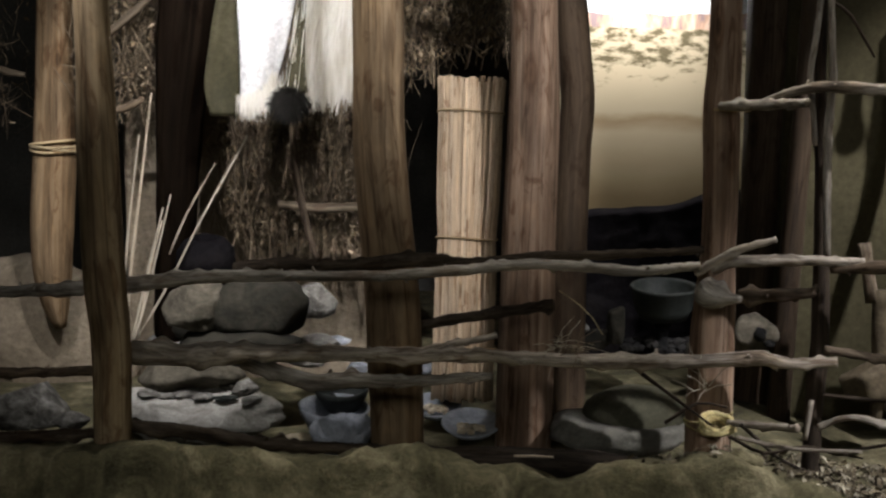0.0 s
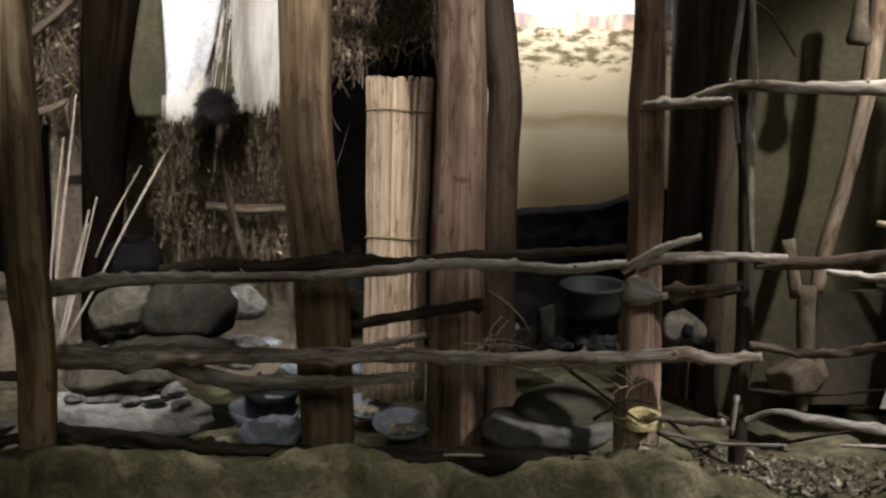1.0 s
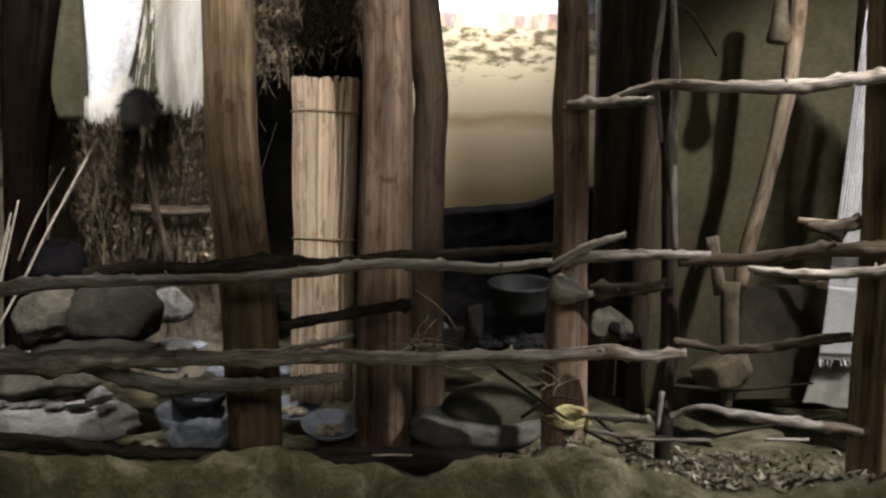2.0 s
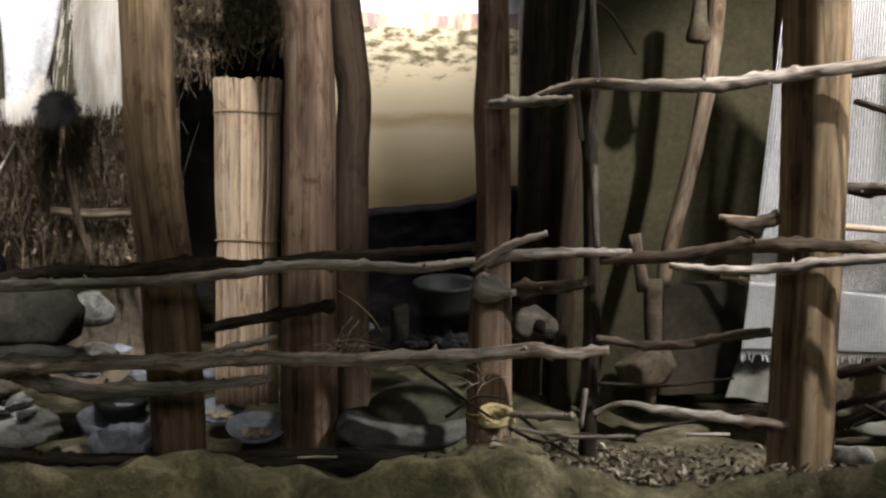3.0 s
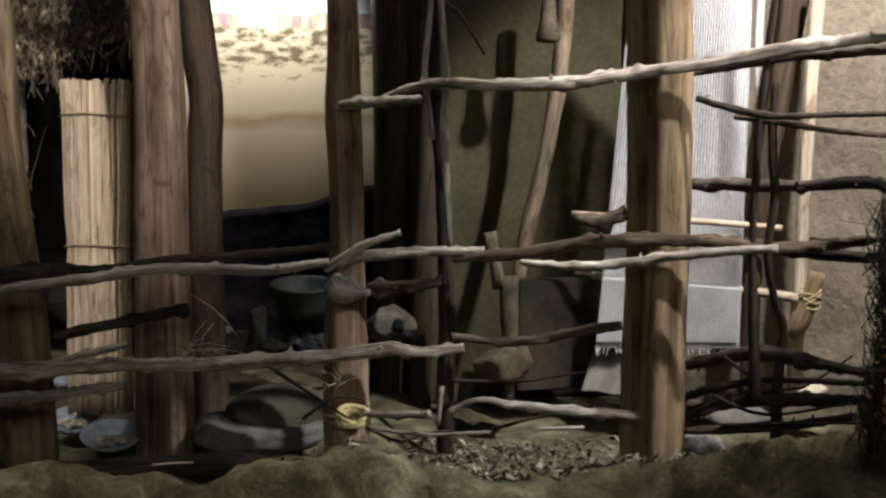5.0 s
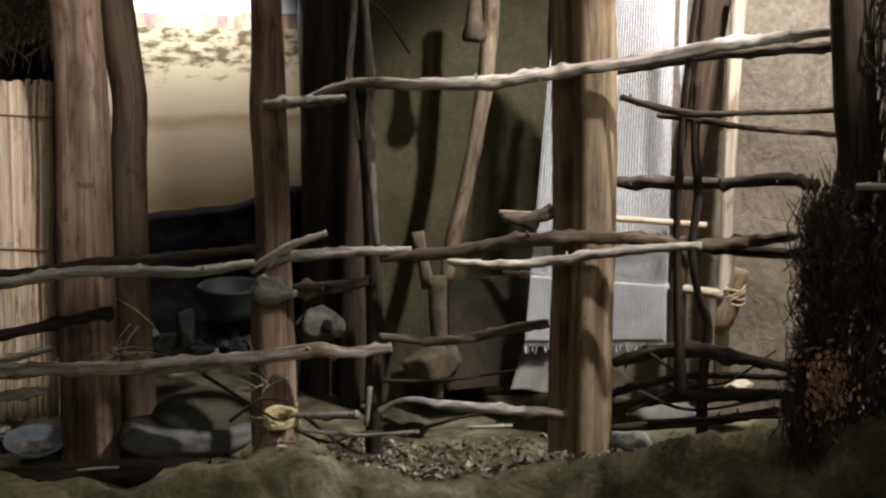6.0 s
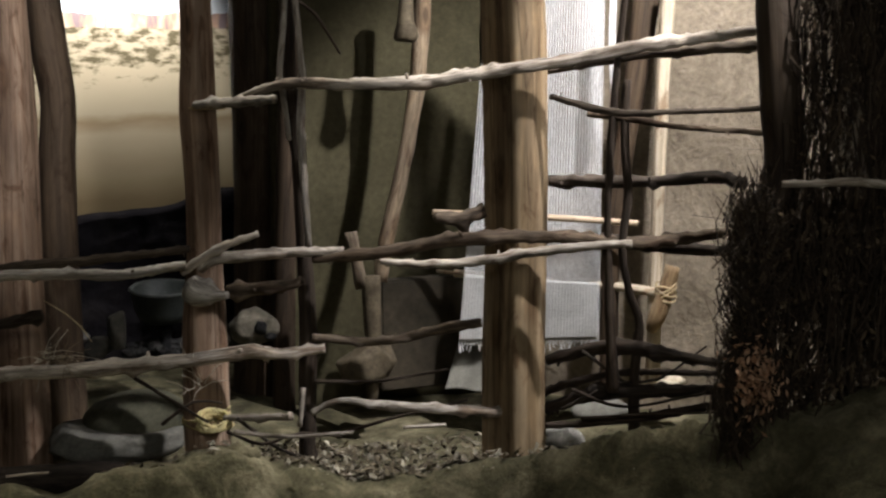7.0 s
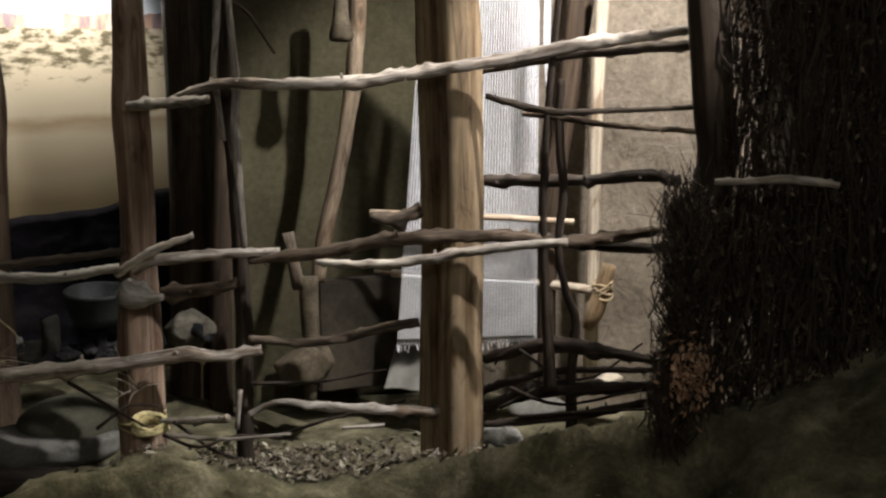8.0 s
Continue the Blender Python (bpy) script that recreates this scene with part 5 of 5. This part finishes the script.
b = bmesh.new()
sheet(b, cloth_at, 180, 20, (0.0008, 0.0008, 0))
woven = under(part("woven_cloth", b, M_CLOTH, loom, "dense grey-white weave below the crossbar"), loom)
b = bmesh.new()
rr = random.Random(5)
for k in range(60):
    p = BL.lerp(BR, rr.random())
    straw(b, p, p + Vector((rr.gauss(0, 0.006), rr.gauss(0, 0.006), -rr.uniform(0.01, 0.03))), 0.002)
part("fringe", b, M_YARN, woven, "short loose warp ends")["kind"] = "stuff"
b = bmesh.new()
for k in range(4):
    p = Vector((2.075, 3.86, 1.555)) + Vector((0.008 * k, 0.004 * k, 0))
    tube(b, [(p.x, p.y, p.z, 0.003), (p.x - 0.004, p.y, p.z - 0.2, 0.003), (p.x + 0.006, p.y, p.z - 0.36 + 0.03 * k, 0.003)], 5, 0.05, 0.1, seed=k)
under(part("hanging_yarn", b, M_YARN, loom, "loose white yarn ends"), loom)
solid("leaning_plank", tube(bmesh.new(), [(*(2.342, 4.1, 1.603), 0.050), (*(2.268, 4.08, 1.153), 0.038), (*(2.193, 4.06, 0.699), 0.032), (*(2.174, 4.04, 0.174), 0.032)], 14, 0.04, 0.05, seed=6), M_POST_SHADE, "dark slanting pole behind the loom", "pole")
b = bmesh.new()
c0, c1, c2, c3 = (Vector(p) for p in ((1.759, 4.4, 0.291), (1.88, 4.22, 0.318), (1.705, 4.36, 0.162), (1.884, 4.18, 0.17)))
sheet(b, lambda u, v: c0.lerp(c1, u).lerp(c2.lerp(c3, u), v) + Vector((-0.5, -1, 0)) * (0.007 * math.sin(u * 13 + 2 * v) * (0.4 + v) + 0.04 * v * v), 50, 24, (0.003, 0.003, 0))
solid("folded_cloth", b, M_CLOTH_DIM, "folded undyed cloth under the loom", "cloth")
b = bmesh.new()
lump(b, (2.011, 3.78, 0.196), (0.10, 0.07, 0.03), 83, 0.2, 3)
solid("folded_cloth", b, M_CLOTH_DIM, "flat white cloth on the floor below the loom", "cloth")
b = bmesh.new()
lump(b, (2.318, 3.92, 0.223), (0.075, 0.06, 0.03), 84, 0.2, 3)
solid("foot_stone", b, M_GRAIN, "pale stone at the foot of the loom", "stone")
b = bmesh.new()
lump(b, (1.725, 3.42, 0.233), (0.06, 0.05, 0.035), 85, 0.35, 3)
solid("stone", b, M_STONE, "grey stone among twigs beside the split post", "stone")

# ---- tools at the clay wall ----
plough = thing("wooden_plough", (1.398, 4.28, 0.179), "wooden plough of a curved pole and a heavy sole", "plough")
for nm, pts, m in (("pole", [(*(1.663, 4.46, 1.611), 0.030), (*(1.65, 4.46, 1.345), 0.030), (*(1.621, 4.46, 1.114), 0.028), (*(1.565, 4.44, 0.883), 0.026), (*(1.51, 4.42, 0.693), 0.026), (*(1.477, 4.4, 0.54), 0.024)], M_PLOUGH),
                   ("handle", [(*(1.362, 4.36, 0.726), 0.022), (*(1.377, 4.34, 0.616), 0.020), (*(1.394, 4.34, 0.537), 0.024)], M_PLOUGH),
                   ("stem", [(*(1.425, 4.34, 0.574), 0.032), (*(1.425, 4.33, 0.439), 0.032), (*(1.427, 4.32, 0.324), 0.026), (*(1.413, 4.3, 0.142), 0.020)], M_BONE)):
    under(part(nm, tube(bmesh.new(), pts, 14, 0.03, 0.07, seed=12), m, plough), plough)
b = bmesh.new()
lump(b, (1.38, 4.3, 0.278), (0.100, 0.07, 0.075), 91, 0.25, 4, cuts=12)
lump(b, (1.469, 4.33, 0.278), (0.045, 0.06, 0.065), 92, 0.25, 3, cuts=8)
under(part("sole", b, M_BONE, plough, "thick pale wooden block"), plough)
gourd = lathe(bmesh.new(), [(0.012, 0.13), (0.022, 0.125), (0.026, 0.09), (0.030, 0.05), (0.040, 0.02), (0.043, 0.0), (0.038, -0.012), (0.02, -0.016)][::-1], 20, 0.05, 3)
ob = solid("wooden_bell", gourd, M_BONE, "bell-shaped wooden knob hung on the wall", "bell")
ob.matrix_world = pose(*(1.585, 4.42, 1.372))
solid("hanging_twig", tube(bmesh.new(), [(*(1, 3.58, 1.477), 0.005), (*(1.057, 3.6, 1.441), 0.005), (*(1.132, 3.62, 1.334), 0.003)], 6, 0.03, 0.1), M_TWIG_DARK, "thin dark twig tied to the fence stakes", "twig")
b = bmesh.new()
p0, p1 = Vector((1.501, 4.5, 0.129)), Vector((1.803, 4.5, 0.527))
made = box(b, (p0.x, 4.47, p0.z), (p1.x, 4.53, p1.z))
bmesh.ops.bevel(b, geom=b.edges[:], offset=0.006, segments=2, affect="EDGES")
solid("wooden_board", b, M_BOARD, "dark wooden board standing against the clay wall", "board", smooth=False)

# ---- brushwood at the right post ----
# Backlit silhouette of this brushwood is put into its dark colours.
brush("brush_clump", [(2.02, 2.88), (1.93, 2.86), (1.97, 2.84)], 0.42, 0.98, 520, 1500, M_BRUSH_DARK, M_LEAF_BACKLIT, "dense dark dry brushwood wrapped round a post", 14, 0.05, 0.010, 0.5, twig_len=(0.06, 0.18), thin=0.0018)
brush("brush_clump", [(1.91, 2.86), (1.96, 2.85)], 0.38, 0.52, 120, 160, M_BRUSH_DARK, M_LEAF_BACKLIT, "dark twigs hanging down to the bank", 24, 0.03, 0.010, 0.25, twig_len=(0.08, 0.20), thin=0.0022)
brush("brush_wisps", [(2.03, 2.93), (1.90, 2.88)], 0.78, 1.12, 46, 10, M_BRUSH_DARK, M_LEAF_BACKLIT, "loose thin dark twigs hanging off the post", 25, 0.03, 0.009, 0.35, keep=lambda q: q.x > 2.04 - 0.35 * (1.13 - q.z), twig_len=(0.05, 0.16), thin=0.0013)
brush("brush_screen", [(2.12, 2.92), (2.30, 2.85), (2.62, 2.74)], 0.70, 1.75, 1150, 3600, M_BRUSH_DARK, M_LEAF_BACKLIT, "dark see-through screen of dry twigs and leaves", 15, 0.07, 0.012, 0.18, keep=lambda q: noise.noise(Vector((q.x * 16, q.y * 16, q.z * 8))) > -0.22 - 0.3 * ease((q.x - 2.2) / 0.2), thin=0.0026, twig_len=(0.10, 0.36))
# Dark lower brushwood, added to cover lit ground behind the screen.
brush("brush_screen", [(2.05, 2.93), (2.30, 2.86), (2.66, 2.76)], 0.36, 0.95, 900, 4200, M_BRUSH_DARK, M_LEAF_BACKLIT, "thick dark brushwood added to hide lit ground at the screen's foot", 16, 0.06, 0.015, 0.3, thin=0.0030, twig_len=(0.10, 0.30))
RC = Vector((1.945, 2.79, 0.545))
b = bmesh.new()
rr = random.Random(44)
for _ in range(420):
    leaf(b, RC + Vector((rr.gauss(0, 0.028), rr.gauss(0, 0.03), rr.gauss(0, 0.045))), 0.011 * rr.uniform(0.6, 1.4), rr)
solid("leaf_cluster", b, M_RUSSET, "cluster of russet withered leaves on the brushwood", "leaves", kind="stuff")
# Continues wall_right; its lack of light is put into the colour.
solid("wall_outer", rough_wall([(2.96, 3.88), (3.5, 3.5), (4.2, 3.1), (5.2, 2.6)], 0.0, 2.4, 15, 0.04), M_CLAY_UNLIT, "unlit end of the clay wall, darkness put in its colour", "wall", kind="structure")

# ---- litter on the bank ----
b = bmesh.new()
rr = random.Random(77)
for _ in range(4600):
    x = rr.gauss(1.28, 0.20)
    y = ridge_line(x) + abs(rr.gauss(0.03, 0.26)) + rr.uniform(-0.02, 0.03)
    leaf(b, (x, y, ground_z(x, y) + rr.uniform(0.0, 0.020)), 0.017 * rr.uniform(0.4, 1.4), rr, lie=0.8)
for _ in range(420):
    x = rr.uniform(0.95, 2.0)
    y = ridge_line(x) + rr.gauss(-0.12, 0.12)
    leaf(b, (x, y, ground_z(x, y) + 0.003), 0.008 * rr.uniform(0.4, 1.3), rr, lie=0.6)
for _ in range(3600):
    x, y = rr.gauss(1.25, 0.28), rr.uniform(3.45, 4.25)
    leaf(b, (x, y, ground_z(x, y) + rr.uniform(0.0, 0.015)), 0.015 * rr.uniform(0.4, 1.5), rr, lie=0.9)
solid("leaf_litter", b, M_LITTER, "scattered dry leaves and chips on the bank", "leaf litter", kind="stuff")
b = bmesh.new()
for _ in range(16):
    x, y = rr.uniform(1.35, 2.0), rr.gauss(3.56, 0.06)
    a = rr.gauss(0.0, 0.5)
    z = ground_z(x, y) + rr.uniform(0.01, 0.09)
    ln = rr.uniform(0.05, 0.2)
    straw(b, (x, y, z), (x + ln * math.cos(a), y + 0.3 * ln * math.sin(a), z + rr.uniform(-0.04, 0.05)), 0.003 * rr.uniform(0.5, 1.6), 0, 5)
solid("twig_heap", b, M_BRUSH_DARK, "dark thin twigs heaped along the fence foot", "twigs", kind="stuff")

solid("fallen_log", tube(bmesh.new(), [(-0.16, 3.70, 0.20, 0.034), (0.12, 3.68, 0.205, 0.040), (0.40, 3.69, 0.19, 0.042), (0.66, 3.70, 0.16, 0.036)], 18, 0.03, 0.07, seed=8, knots=8), M_TWIG_DARK, "dark rough log lying behind the bank", "log")
solid("straw_stem", tube(bmesh.new(), [(0.20, 3.64, 0.232, 0.0035), (0.25, 3.636, 0.234, 0.0035), (0.31, 3.64, 0.230, 0.003)], 6, 0.02), M_STALK, "short pale straw on a dark log", "straw")
TANGLE = [[(0.53, 3.52, 0.50), (0.63, 3.50, 0.43), (0.72, 3.52, 0.36)], [(0.77, 3.52, 0.33), (0.86, 3.50, 0.29), (0.97, 3.50, 0.31), (1.12, 3.49, 0.28)],
          [(0.80, 3.53, 0.36), (0.92, 3.52, 0.26), (1.02, 3.52, 0.22)], [(1.10, 3.50, 0.30), (1.26, 3.47, 0.34), (1.44, 3.45, 0.37)],
          [(1.02, 3.54, 0.44), (1.20, 3.52, 0.43), (1.40, 3.50, 0.45)], [(0.60, 3.54, 0.36), (0.68, 3.52, 0.42), (0.76, 3.52, 0.41)],
          [(1.66, 3.30, 0.36), (1.78, 3.22, 0.44), (1.88, 3.16, 0.46), (1.98, 3.08, 0.56)], [(1.68, 3.28, 0.42), (1.80, 3.20, 0.38), (1.96, 3.05, 0.44)],
          [(1.70, 3.26, 0.34), (1.84, 3.14, 0.37), (1.98, 3.00, 0.40)], [(1.72, 3.30, 0.52), (1.80, 3.22, 0.45), (1.86, 3.18, 0.41)]]
for k, pts in enumerate(TANGLE):
    bm = tube(bmesh.new(), [(*p, 0.0055 - 0.0010 * j) for j, p in enumerate(pts)], 7, 0.03, 0.15, seed=k, knots=3)
    solid("fallen_twig", bm, M_TWIG_DARK, "thin dark twig tangled in the fence foot", "twig", "twigs at the fence foot")

rr = random.Random(91)
for k in range(26):
    x = rr.uniform(-1.3, 2.3)
    y = ridge_line(x) + rr.choice((rr.uniform(-0.40, -0.20), rr.uniform(-0.01, 0.05)))
    s = rr.uniform(0.014, 0.045)
    b = bmesh.new()
    lump(b, (0, 0, 0), (s * 1.3, s, s * 0.8), k, 0.4, 3, cuts=5)
    ob = solid("earth_clod", b, M_GROUND, "lump of dry earth lying on the bank", "clod", "clods on the bank")
    ob.matrix_world = pose(x, y, ground_z(x, y) - s * 0.25, 0, 0, rr.uniform(0, 180))
